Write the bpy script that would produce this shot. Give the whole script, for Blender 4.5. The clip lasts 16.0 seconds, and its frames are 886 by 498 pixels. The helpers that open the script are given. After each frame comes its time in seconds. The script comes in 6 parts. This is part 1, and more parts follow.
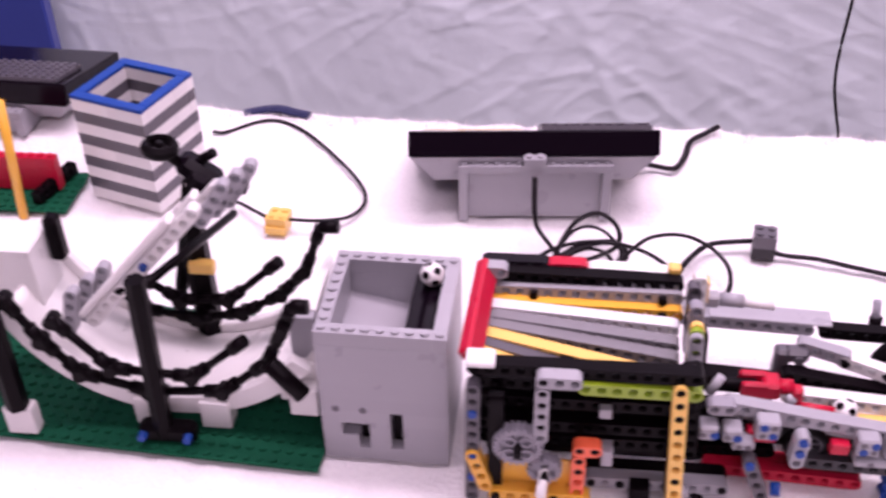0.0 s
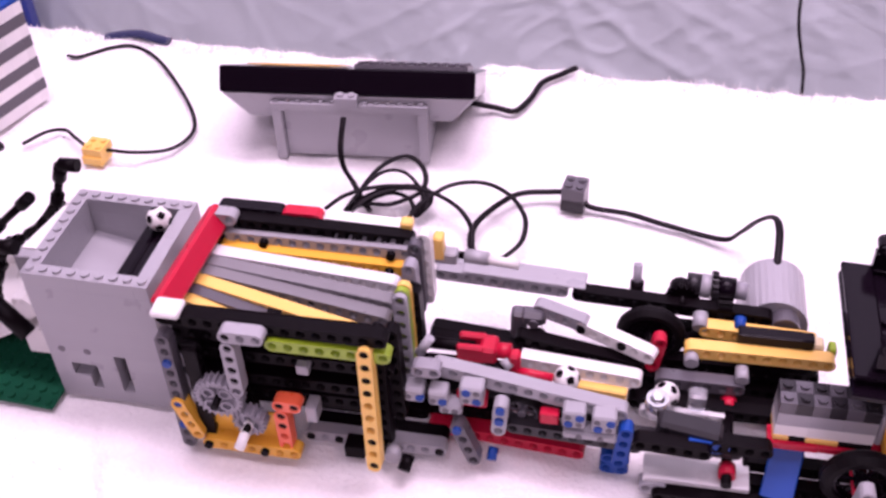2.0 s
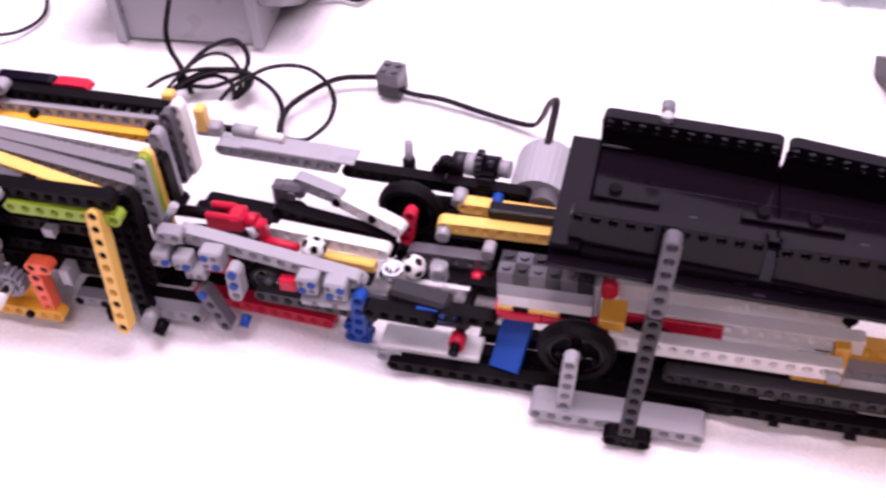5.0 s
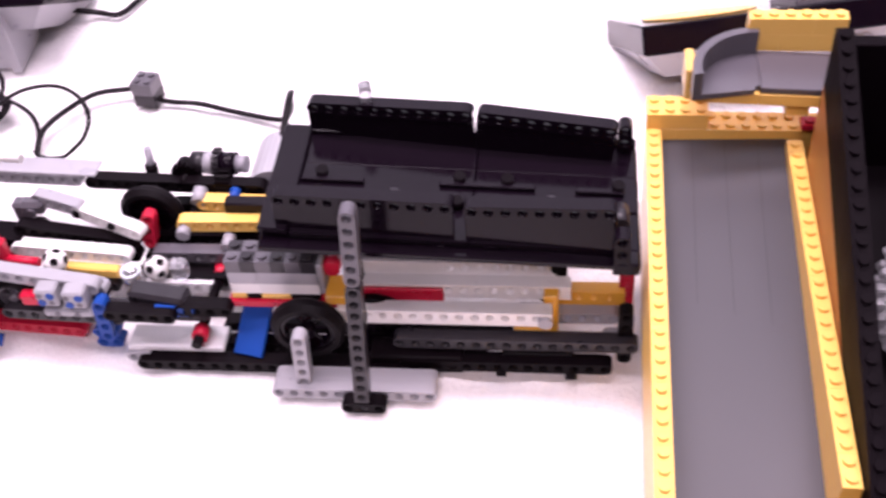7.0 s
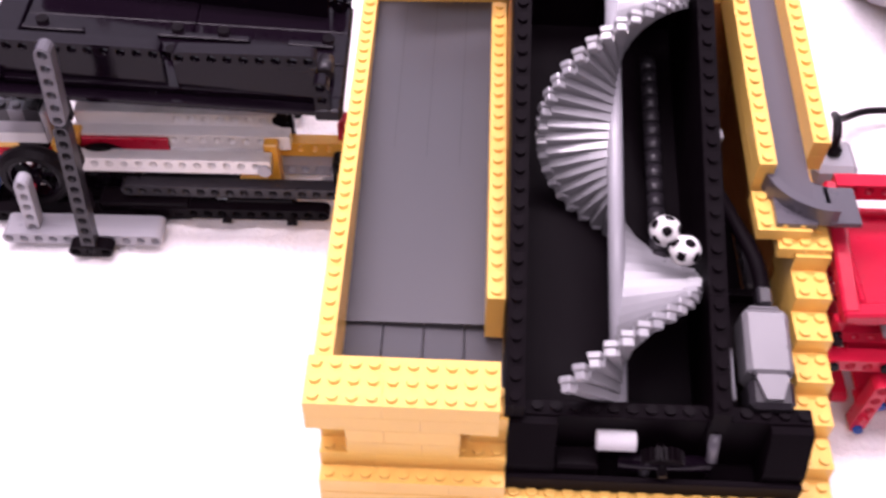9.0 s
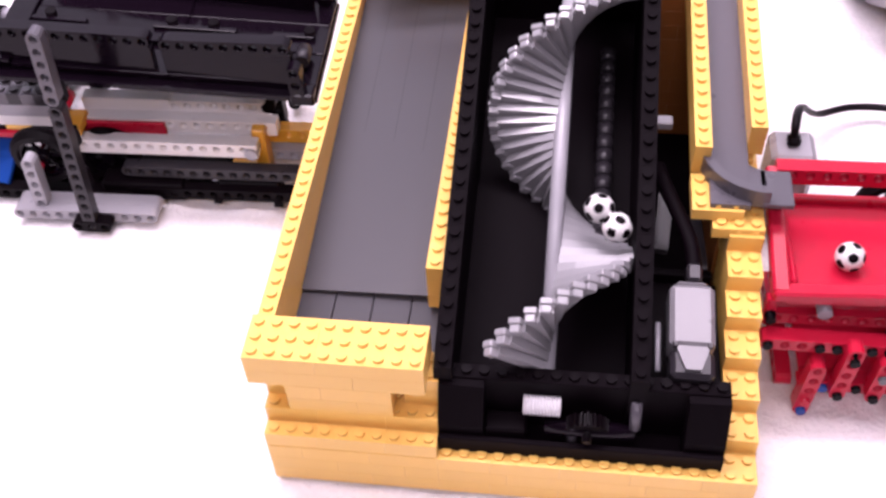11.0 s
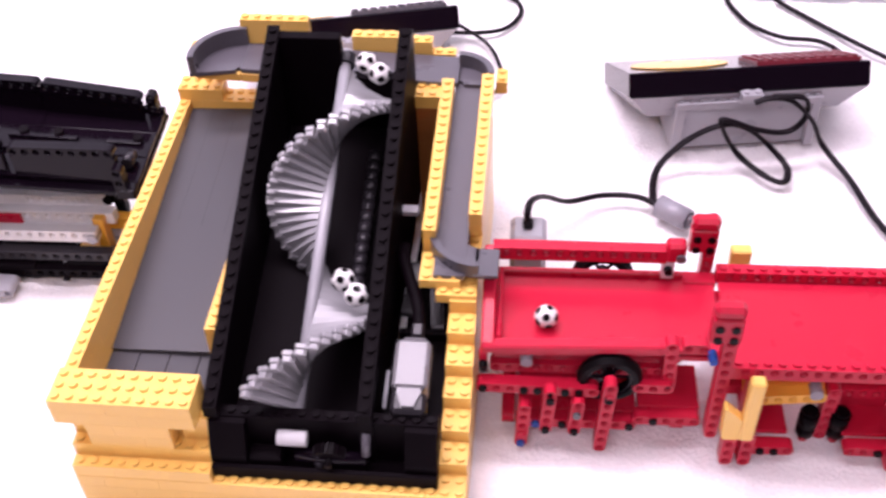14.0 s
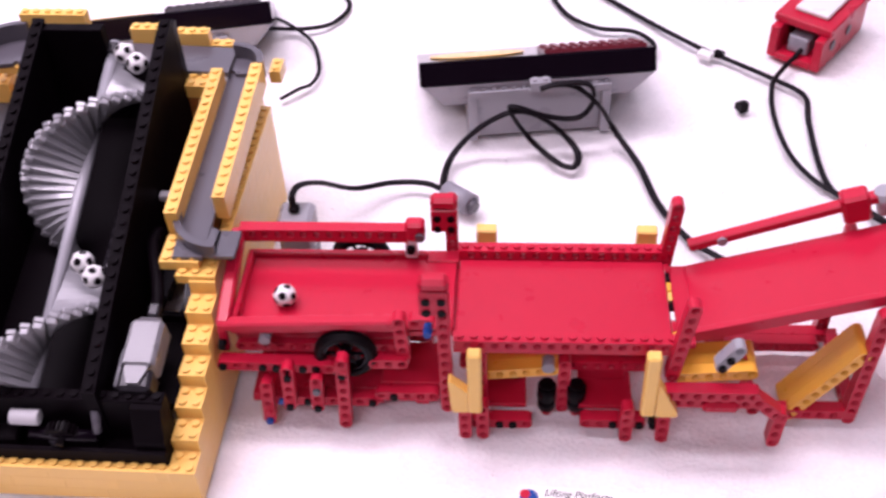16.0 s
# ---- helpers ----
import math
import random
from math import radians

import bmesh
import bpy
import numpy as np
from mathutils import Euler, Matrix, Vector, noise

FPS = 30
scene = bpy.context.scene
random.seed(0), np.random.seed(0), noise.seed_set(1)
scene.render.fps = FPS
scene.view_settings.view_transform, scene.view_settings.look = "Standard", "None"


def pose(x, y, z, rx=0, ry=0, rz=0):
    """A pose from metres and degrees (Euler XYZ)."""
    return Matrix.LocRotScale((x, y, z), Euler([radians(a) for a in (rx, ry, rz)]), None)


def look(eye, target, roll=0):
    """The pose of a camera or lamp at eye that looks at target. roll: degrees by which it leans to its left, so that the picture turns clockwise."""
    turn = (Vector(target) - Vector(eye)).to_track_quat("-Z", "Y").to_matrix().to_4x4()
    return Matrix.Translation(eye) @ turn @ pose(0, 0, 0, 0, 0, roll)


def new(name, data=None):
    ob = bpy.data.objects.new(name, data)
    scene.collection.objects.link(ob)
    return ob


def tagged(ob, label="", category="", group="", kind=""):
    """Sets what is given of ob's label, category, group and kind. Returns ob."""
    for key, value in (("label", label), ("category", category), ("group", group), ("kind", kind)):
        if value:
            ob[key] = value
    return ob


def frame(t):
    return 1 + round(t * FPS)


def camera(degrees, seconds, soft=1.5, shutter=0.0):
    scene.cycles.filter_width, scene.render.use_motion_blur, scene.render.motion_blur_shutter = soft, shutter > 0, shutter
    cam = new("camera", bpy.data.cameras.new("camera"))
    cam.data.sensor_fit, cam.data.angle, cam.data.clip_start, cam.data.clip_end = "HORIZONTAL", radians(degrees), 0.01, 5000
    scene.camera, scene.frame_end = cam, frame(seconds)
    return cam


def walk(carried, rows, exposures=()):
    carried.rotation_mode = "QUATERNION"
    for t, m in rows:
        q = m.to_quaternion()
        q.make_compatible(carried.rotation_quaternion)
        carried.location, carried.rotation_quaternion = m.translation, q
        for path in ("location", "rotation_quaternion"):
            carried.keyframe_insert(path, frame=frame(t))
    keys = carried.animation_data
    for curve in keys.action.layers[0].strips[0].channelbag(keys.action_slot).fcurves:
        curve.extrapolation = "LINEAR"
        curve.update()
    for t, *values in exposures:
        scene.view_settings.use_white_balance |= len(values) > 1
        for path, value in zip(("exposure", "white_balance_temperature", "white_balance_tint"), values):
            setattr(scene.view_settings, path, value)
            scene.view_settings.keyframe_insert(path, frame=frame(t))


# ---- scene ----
cam = camera(44.14, 16.0, soft=2.7, shutter=0.55)
PATH = [
    (0, (0.1312, 0.1046, 0.4779), (0.0779, 0.5807, 0.1166), -1.26),
    (0.5, (0.1776, 0.1222, 0.4718), (0.1245, 0.5936, 0.1044), -0.85),
    (1, (0.2138, 0.1428, 0.4748), (0.1601, 0.6036, 0.0943), -2.24),
    (1.5, (0.2787, 0.1508, 0.4765), (0.2124, 0.6010, 0.0856), -2.14),
    (2, (0.3212, 0.1566, 0.4784), (0.2271, 0.5970, 0.0819), -2.42),
    (2.5, (0.3562, 0.1601, 0.4635), (0.2370, 0.5859, 0.0579), -3.02),
    (3.2, (0.3982, 0.1592, 0.4511), (0.2580, 0.5658, 0.0327), -3.58),
    (5.5, (0.5198, 0.1640, 0.4585), (0.4074, 0.5731, 0.0343), -4.84),
    (6, (0.5552, 0.1634, 0.4606), (0.4455, 0.5741, 0.0372), -6.09),
    (6.5, (0.5749, 0.1620, 0.4626), (0.4821, 0.5743, 0.0367), -5.60),
    (7, (0.5848, 0.1534, 0.4625), (0.5158, 0.5690, 0.0353), -5.91),
    (7.5, (0.5927, 0.1478, 0.4626), (0.5660, 0.5640, 0.0313), -4.37),
    (8, (0.5850, 0.1371, 0.4600), (0.6134, 0.5410, 0.0173), -0.19),
    (8.5, (0.6181, 0.1211, 0.4615), (0.6408, 0.5121, 0.0069), 1.40),
    (9, (0.6709, 0.1041, 0.4617), (0.6713, 0.4914, 0.0033), 1.34),
    (11.3, (0.7444, 0.0587, 0.4715), (0.6886, 0.4550, 0.0245), -3.53),
    (11.5, (0.7385, 0.0474, 0.4785), (0.6899, 0.4471, 0.0337), -3.82),
    (12, (0.7312, 0.0194, 0.5213), (0.7144, 0.4342, 0.0882), -1.57),
    (12.5, (0.7335, -0.0107, 0.5591), (0.7200, 0.4233, 0.1449), -2.51),
    (13, (0.7594, -0.0204, 0.5643), (0.7374, 0.4247, 0.1626), -2.55),
    (13.5, (0.8221, -0.0152, 0.5487), (0.7902, 0.4089, 0.1255), -1.74),
    (14, (0.8700, -0.0106, 0.5534), (0.8284, 0.4163, 0.1339), -2.36),
    (14.5, (0.9121, -0.0120, 0.5519), (0.8674, 0.4165, 0.1342), -3.02),
    (15, (0.9521, -0.0212, 0.5486), (0.9016, 0.4080, 0.1323), -3.63),
    (15.5, (0.9970, -0.0313, 0.5452), (0.9503, 0.3989, 0.1296), -3.30),
    (16, (1.0250, -0.0257, 0.5448), (0.9850, 0.4062, 0.1303), -3.08),
]
EXPOSURES = [(0.0, -0.73, 6480, 51), (1.5, -0.72, 6420, 55), (3.0, -0.80, 6370, 54), (5.5, -0.48, 6410, 44), (7.0, -0.22, 6460, 39), (9.0, -0.32, 6360, 38), (11.5, -0.37, 6340, 37), (14.0, -0.36, 6320, 36), (15.2, -0.47, 6270, 37), (16.0, -0.70, 6220, 38)]  # the film's whites lean towards pink
walk(cam, [(t, look(eye, target, roll)) for t, eye, target, roll in PATH], EXPOSURES)

# ---- light: a closed room with ceiling lamps over the table ----
world = bpy.data.worlds.new("room_world")
scene.world = world
world.use_nodes = True
world.node_tree.nodes["Background"].inputs[0].default_value = (0.9, 0.93, 1.0, 1)
world.node_tree.nodes["Background"].inputs[1].default_value = 0.03
LAMP_POWER = 17.0
for lx, ly, share in ((-0.6, 0.35, 0.9), (0.5, 0.35, 0.85), (1.6, 0.35, 0.5), (0.3, -1.0, 1.4), (1.2, -1.0, 0.62), (0.05, 0.9, 1.9), (0.95, 0.9, 1.6)):
    data = bpy.data.lights.new("ceiling_lamp", "AREA")
    data.shape, data.size, data.size_y, data.energy = "RECTANGLE", 1.1, 0.3, LAMP_POWER * share
    data.color = (1.0, 0.96, 0.97)
    ob = new("ceiling_lamp", data)
    ob.matrix_world = pose(lx, ly, 1.84)

# ---- materials ----
def plastic(name, colour, rough=0.28, vary=0.06, bump=0.04, spec=0.5):
    """Moulded plastic: slight tone change from piece to piece, fine scuffs in the gloss."""
    m = bpy.data.materials.new(name)
    m.use_nodes = True
    nt = m.node_tree
    b = nt.nodes["Principled BSDF"]
    tc = nt.nodes.new("ShaderNodeTexCoord")
    info = nt.nodes.new("ShaderNodeObjectInfo")
    n1 = nt.nodes.new("ShaderNodeTexNoise")
    n1.inputs["Scale"].default_value = 55
    n1.inputs["Detail"].default_value = 4
    n2 = nt.nodes.new("ShaderNodeTexNoise")
    n2.inputs["Scale"].default_value = 900
    n2.inputs["Detail"].default_value = 3
    add = nt.nodes.new("ShaderNodeMath")
    add.operation = "ADD"
    mr = nt.nodes.new("ShaderNodeMapRange")
    mr.inputs["From Max"].default_value = 2.0
    mr.inputs["To Min"].default_value = 1 - vary * 1.6
    mr.inputs["To Max"].default_value = 1 + vary * 1.6
    hs = nt.nodes.new("ShaderNodeHueSaturation")
    hs.inputs["Color"].default_value = (*colour, 1)
    rr = nt.nodes.new("ShaderNodeMapRange")
    rr.inputs["From Min"].default_value, rr.inputs["From Max"].default_value = 0.3, 0.7
    rr.inputs["To Min"].default_value, rr.inputs["To Max"].default_value = rough * 0.96, rough * 1.1
    bp = nt.nodes.new("ShaderNodeBump")
    bp.inputs["Strength"].default_value = bump
    bp.inputs["Distance"].default_value = 0.0004
    L = nt.links.new
    L(tc.outputs["Object"], n1.inputs["Vector"])
    L(tc.outputs["Object"], n2.inputs["Vector"])
    L(info.outputs["Random"], add.inputs[0])
    L(n1.outputs["Fac"], add.inputs[1])
    L(add.outputs[0], mr.inputs["Value"])
    L(mr.outputs[0], hs.inputs["Value"])
    L(hs.outputs[0], b.inputs["Base Color"])
    L(n1.outputs["Fac"], rr.inputs["Value"])
    L(rr.outputs[0], b.inputs["Roughness"])
    L(n2.outputs["Fac"], bp.inputs["Height"])
    L(bp.outputs[0], b.inputs["Normal"])
    b.inputs["Specular IOR Level"].default_value = spec
    return m


YEL = plastic("yellow_plastic", (0.86, 0.52, 0.12), vary=0.03)
YELD = plastic("deep_yellow_plastic", (0.80, 0.40, 0.04))
BLK = plastic("black_plastic", (0.0034, 0.0018, 0.0028), 0.38, spec=0.07)
BLKG = plastic("glossy_black_plastic", (0.0053, 0.0027, 0.0056), 0.12, spec=0.13)
DGR = plastic("dark_grey_plastic", (0.085, 0.078, 0.091), vary=0.03)
LGR = plastic("light_grey_plastic", (0.318, 0.312, 0.335), vary=0.03)
SLAT = plastic("glossy_grey_slat", (0.295, 0.290, 0.305), 0.2, vary=0.02, bump=0.02, spec=0.7)
MGR = plastic("mid_grey_plastic", (0.26, 0.25, 0.28))
LVG = plastic("worn_grey_plastic", (0.175, 0.168, 0.178), vary=0.05)
PGR = plastic("pale_grey_plastic", (0.30, 0.295, 0.318), vary=0.03)
VLG = plastic("very_light_grey_plastic", (0.62, 0.61, 0.62))
WHT = plastic("white_plastic", (0.75, 0.73, 0.715))
RED = plastic("red_plastic", (0.50, 0.012, 0.036), spec=0.25)
BLU = plastic("blue_plastic", (0.006, 0.055, 0.28), 0.35, spec=0.2)
GRN = plastic("green_plastic", (0.001, 0.08, 0.040), 0.35, spec=0.08)
LIM = plastic("lime_plastic", (0.24, 0.36, 0.012))
ORG = plastic("orange_plastic", (0.85, 0.13, 0.05))
TAN = plastic("tan_plastic", (0.62, 0.5, 0.3))
DKG = plastic("very_dark_grey_plastic", (0.02, 0.0175, 0.021), spec=0.3)
SHEET = plastic("smooth_dark_grey_sheet", (0.057, 0.0555, 0.062), 0.40, vary=0.03, bump=0.03, spec=0.28)
# yellow brick with deep shade put into its colour
YELS = plastic("shaded_yellow_plastic", (0.34, 0.12, 0.030), 0.35, spec=0.2)
DRED = plastic("dark_red_plastic", (0.16, 0.02, 0.03))
BLKM = plastic("matt_black_plastic", (0.0030, 0.0014, 0.0025), 0.5, spec=0.04)
RUB = plastic("black_rubber", (0.004, 0.0025, 0.0035), 0.5, spec=0.1)
CAB = plastic("black_cable", (0.0055, 0.0032, 0.005), 0.45, spec=0.12)
SIL = plastic("chrome_plastic", (0.7, 0.7, 0.72), 0.18)
SIL.node_tree.nodes["Principled BSDF"].inputs["Metallic"].default_value = 0.9


def clear_plastic():
    m = bpy.data.materials.new("clear_plastic")
    m.use_nodes = True
    b = m.node_tree.nodes["Principled BSDF"]
    b.inputs["Base Color"].default_value = (0.86, 0.86, 0.9, 1)
    b.inputs["Transmission Weight"].default_value = 0.85
    b.inputs["Roughness"].default_value = 0.08
    b.inputs["IOR"].default_value = 1.4
    return m


CLR = clear_plastic()


def cloth(name, colour, scale, strength, dist, rough=0.95, vary=0.05, sheen=0.3):
    m = bpy.data.materials.new(name)
    m.use_nodes = True
    nt = m.node_tree
    b = nt.nodes["Principled BSDF"]
    tc = nt.nodes.new("ShaderNodeTexCoord")
    n1 = nt.nodes.new("ShaderNodeTexNoise")
    n1.inputs["Scale"].default_value, n1.inputs["Detail"].default_value = scale, 6
    n2 = nt.nodes.new("ShaderNodeTexNoise")
    n2.inputs["Scale"].default_value, n2.inputs["Detail"].default_value = 9, 4
    mx = nt.nodes.new("ShaderNodeMath")
    mx.operation = "ADD"
    mr = nt.nodes.new("ShaderNodeMapRange")
    mr.inputs["From Min"].default_value, mr.inputs["From Max"].default_value = 0.6, 1.4
    mr.inputs["To Min"].default_value, mr.inputs["To Max"].default_value = 1 - vary, 1 + vary
    hs = nt.nodes.new("ShaderNodeHueSaturation")
    hs.inputs["Color"].default_value = (*colour, 1)
    bp = nt.nodes.new("ShaderNodeBump")
    bp.inputs["Strength"].default_value, bp.inputs["Distance"].default_value = strength, dist
    L = nt.links.new
    L(tc.outputs["Object"], n1.inputs["Vector"])
    L(tc.outputs["Object"], n2.inputs["Vector"])
    L(n1.outputs["Fac"], mx.inputs[0])
    L(n2.outputs["Fac"], mx.inputs[1])
    L(mx.outputs[0], mr.inputs["Value"])
    L(mr.outputs[0], hs.inputs["Value"])
    L(hs.outputs[0], b.inputs["Base Color"])
    L(n1.outputs["Fac"], bp.inputs["Height"])
    L(bp.outputs[0], b.inputs["Normal"])
    b.inputs["Roughness"].default_value = rough
    b.inputs["Sheen Weight"].default_value = sheen
    return m


FLEECE = cloth("white_fleece", (0.86, 0.83, 0.83), 340, 0.42, 0.005, vary=0.07)
CURTAIN = cloth("lavender_grey_curtain_cloth", (0.83, 0.915, 0.945), 700, 0.25, 0.001, vary=0.05)
PAINT = cloth("painted_wall", (0.16, 0.155, 0.155), 200, 0.1, 0.001, 0.8, 0.04, 0.0)
CARPET = cloth("floor_carpet", (0.16, 0.15, 0.16), 300, 0.6, 0.004, 0.95, 0.15, 0.1)
BLUECLOTH = cloth("blue_cloth", (0.02, 0.045, 0.30), 500, 0.3, 0.001)
NAVY = cloth("navy_cloth", (0.008, 0.012, 0.06), 500, 0.3, 0.001)
PAPER = cloth("card_paper", (0.85, 0.84, 0.82), 400, 0.05, 0.0003, 0.6, 0.02, 0.0)

# ---- building blocks ----
U, H = 0.008, 0.0096  # stud pitch and brick height


def cbox(bm, lo, hi, c=0.0003, mi=0):
    """A box with bevelled edges."""
    lo, hi = Vector(lo), Vector(hi)
    v = {}
    for s in ((a, b, d) for a in (0, 1) for b in (0, 1) for d in (0, 1)):
        for ax in range(3):
            p = [(hi[i] - (0 if i == ax else c)) if s[i] else (lo[i] + (0 if i == ax else c)) for i in range(3)]
            v[s, ax] = bm.verts.new(p)
    def face(vs):
        f = bm.faces.new(vs)
        f.material_index = mi
    for ax in range(3):
        b1, b2 = (ax + 1) % 3, (ax + 2) % 3
        for side in (0, 1):
            ring = []
            for i, j in ((0, 0), (1, 0), (1, 1), (0, 1)):
                s = [0, 0, 0]
                s[ax], s[b1], s[b2] = side, i, j
                ring.append(v[tuple(s), ax])
            face(ring if side else ring[::-1])
        for i in (0, 1):
            for j in (0, 1):
                s0, s1 = [0, 0, 0], [0, 0, 0]
                s0[b1] = s1[b1] = i
                s0[b2] = s1[b2] = j
                s1[ax] = 1
                s0, s1 = tuple(s0), tuple(s1)
                q = [v[s0, b1], v[s1, b1], v[s1, b2], v[s0, b2]]
                face(q if i == j else q[::-1])
    for s in ((a, b, d) for a in (0, 1) for b in (0, 1) for d in (0, 1)):
        t = [v[s, 0], v[s, 1], v[s, 2]]
        face(t if sum(s) % 2 else t[::-1])


def cyl(bm, p, q, r, n=12, r2=None, mi=0, caps=True):
    """A cylinder or cone from p to q."""
    p, q = Vector(p), Vector(q)
    r2 = r if r2 is None else r2
    m = (q - p).to_track_quat("Z", "Y").to_matrix()
    a = [bm.verts.new(p + m @ Vector((r * math.cos(2 * math.pi * k / n), r * math.sin(2 * math.pi * k / n), 0))) for k in range(n)]
    b = [bm.verts.new(q + m @ Vector((r2 * math.cos(2 * math.pi * k / n), r2 * math.sin(2 * math.pi * k / n), 0))) for k in range(n)]
    for k in range(n):
        f = bm.faces.new((a[k], a[(k + 1) % n], b[(k + 1) % n], b[k]))
        f.smooth, f.material_index = n > 6, mi
    if caps:
        bm.faces.new(a[::-1]).material_index = mi
        bm.faces.new(b).material_index = mi


def ring(bm, c, axis, r0, r1, half, n=32, mi=0, round_=False):
    """A flat ring (tyre, pulley) about an axis; round_ gives it a rounded tread."""
    c = Vector(c)
    m = Vector(axis).to_track_quat("Z", "Y").to_matrix()
    prof = [(r0, -half), (r1 - (half * 0.5 if round_ else 0), -half), (r1, -half * 0.35 if round_ else -half), (r1, half * 0.35 if round_ else half), (r1 - (half * 0.5 if round_ else 0), half), (r0, half)]
    vs = [[bm.verts.new(c + m @ Vector((r * math.cos(2 * math.pi * k / n), r * math.sin(2 * math.pi * k / n), z))) for r, z in prof] for k in range(n)]
    for k in range(n):
        for j in range(len(prof)):
            a, b = vs[k], vs[(k + 1) % n]
            f = bm.faces.new((a[j], b[j], b[(j + 1) % len(prof)], a[(j + 1) % len(prof)]))
            f.smooth, f.material_index = False, mi


def smooth_line(pts, per=8):
    """Points along a smooth line through pts."""
    pts = [Vector(p) for p in pts]
    ext = [pts[0] * 2 - pts[1], *pts, pts[-1] * 2 - pts[-2]]
    out = []
    for i in range(1, len(ext) - 2):
        a, b, c, d = ext[i - 1:i + 3]
        for k in range(per):
            t = k / per
            out.append(0.5 * (2 * b + (c - a) * t + (2 * a - 5 * b + 4 * c - d) * t * t + (3 * b - a - 3 * c + d) * t ** 3))
    return out + [pts[-1]]


def tube(bm, pts, r, n=8, wide=1.0, per=8, mi=0):
    """A cable along a smooth line; wide stretches it sideways into a ribbon."""
    line = smooth_line(pts, per)
    rows = []
    for i, p in enumerate(line):
        d = (line[min(i + 1, len(line) - 1)] - line[max(i - 1, 0)]).normalized()
        side = d.cross(Vector((0, 0, 1)))
        side = side.normalized() if side.length > 1e-4 else Vector((1, 0, 0))
        up = side.cross(d)
        rows.append([bm.verts.new(p + side * r * wide * math.cos(2 * math.pi * k / n) + up * r * math.sin(2 * math.pi * k / n)) for k in range(n)])
    for a, b in zip(rows, rows[1:]):
        for k in range(n):
            f = bm.faces.new((a[k], a[(k + 1) % n], b[(k + 1) % n], b[k]))
            f.smooth, f.material_index = True, mi
    bm.faces.new(rows[0][::-1])
    bm.faces.new(rows[-1])


def prism(bm, outline, axis, a, b, mi=0):
    """A flat outline of (u, v) points drawn out along an axis from a to b."""
    ax = "xyz".index(axis)
    def at(u, v, w):
        p = [0, 0, 0]
        p[ax] = w
        p[(ax + 1) % 3], p[(ax + 2) % 3] = u, v
        return p
    lo = [bm.verts.new(at(u, v, a)) for u, v in outline]
    hi = [bm.verts.new(at(u, v, b)) for u, v in outline]
    n = len(outline)
    bm.faces.new(lo[::-1]).material_index = mi
    bm.faces.new(hi).material_index = mi
    for k in range(n):
        bm.faces.new((lo[k], lo[(k + 1) % n], hi[(k + 1) % n], hi[k])).material_index = mi


def to_mesh(name, bm, mats):
    bmesh.ops.recalc_face_normals(bm, faces=bm.faces)
    me = bpy.data.meshes.new(name)
    bm.to_mesh(me)
    bm.free()
    for m in mats if isinstance(mats, (list, tuple)) else (mats,):
        me.materials.append(m)
    return me


def part(name, bm, material, parent, label="", m=None):
    """One mesh object under a thing or part, from a bmesh or from a shared mesh."""
    me = bm if isinstance(bm, bpy.types.Mesh) else to_mesh(name, bm, material)
    ob = new(name, me)
    ob.parent = parent
    if m is not None:
        ob.matrix_basis = m
    return tagged(ob, label)


def thing(name, label, category, m=None, group="", kind=""):
    ob = new(name)
    ob.empty_display_size = 0.02
    if m is not None:
        ob.matrix_basis = m
    return tagged(ob, label, category, group, kind)


SHARED = {}


def brick_mesh(nx, ny, h, material, studs=True):
    key = ("brick", nx, ny, h, material.name, studs)
    if key not in SHARED:
        bm = bmesh.new()
        g = 0.00003
        cbox(bm, (g, g, 0), (nx * U - g, ny * U - g, h - g), 0.0001)
        if studs:
            for i in range(max(1, round(nx))):
                for j in range(max(1, round(ny))):
                    x, y = (i + 0.5) * U, (j + 0.5) * U
                    cyl(bm, (x, y, h - 0.0001), (x, y, h + 0.0017), 0.0024, 10)
        SHARED[key] = to_mesh("brick", bm, material)
    return SHARED[key]


def brick(parent, nx, ny, material, x, y, z, h=H, studs=True, name="brick", label="", rz=0.0):
    return part(name, brick_mesh(nx, ny, h, material, studs), None, parent, label, pose(x, y, z, 0, 0, rz))


def course(parent, material, x, y, z, n, axis, deep=1, first=4, studs=True, h=H, length=4):
    """A row of bricks, n studs long; first sets the length of the first one so that joints break."""
    done, size = 0, first
    while done < n:
        k = min(size, n - done)
        if axis == "x":
            brick(parent, k, deep, material, x + done * U, y, z, h, studs)
        else:
            brick(parent, deep, k, material, x, y + done * U, z, h, studs)
        done, size = done + k, length


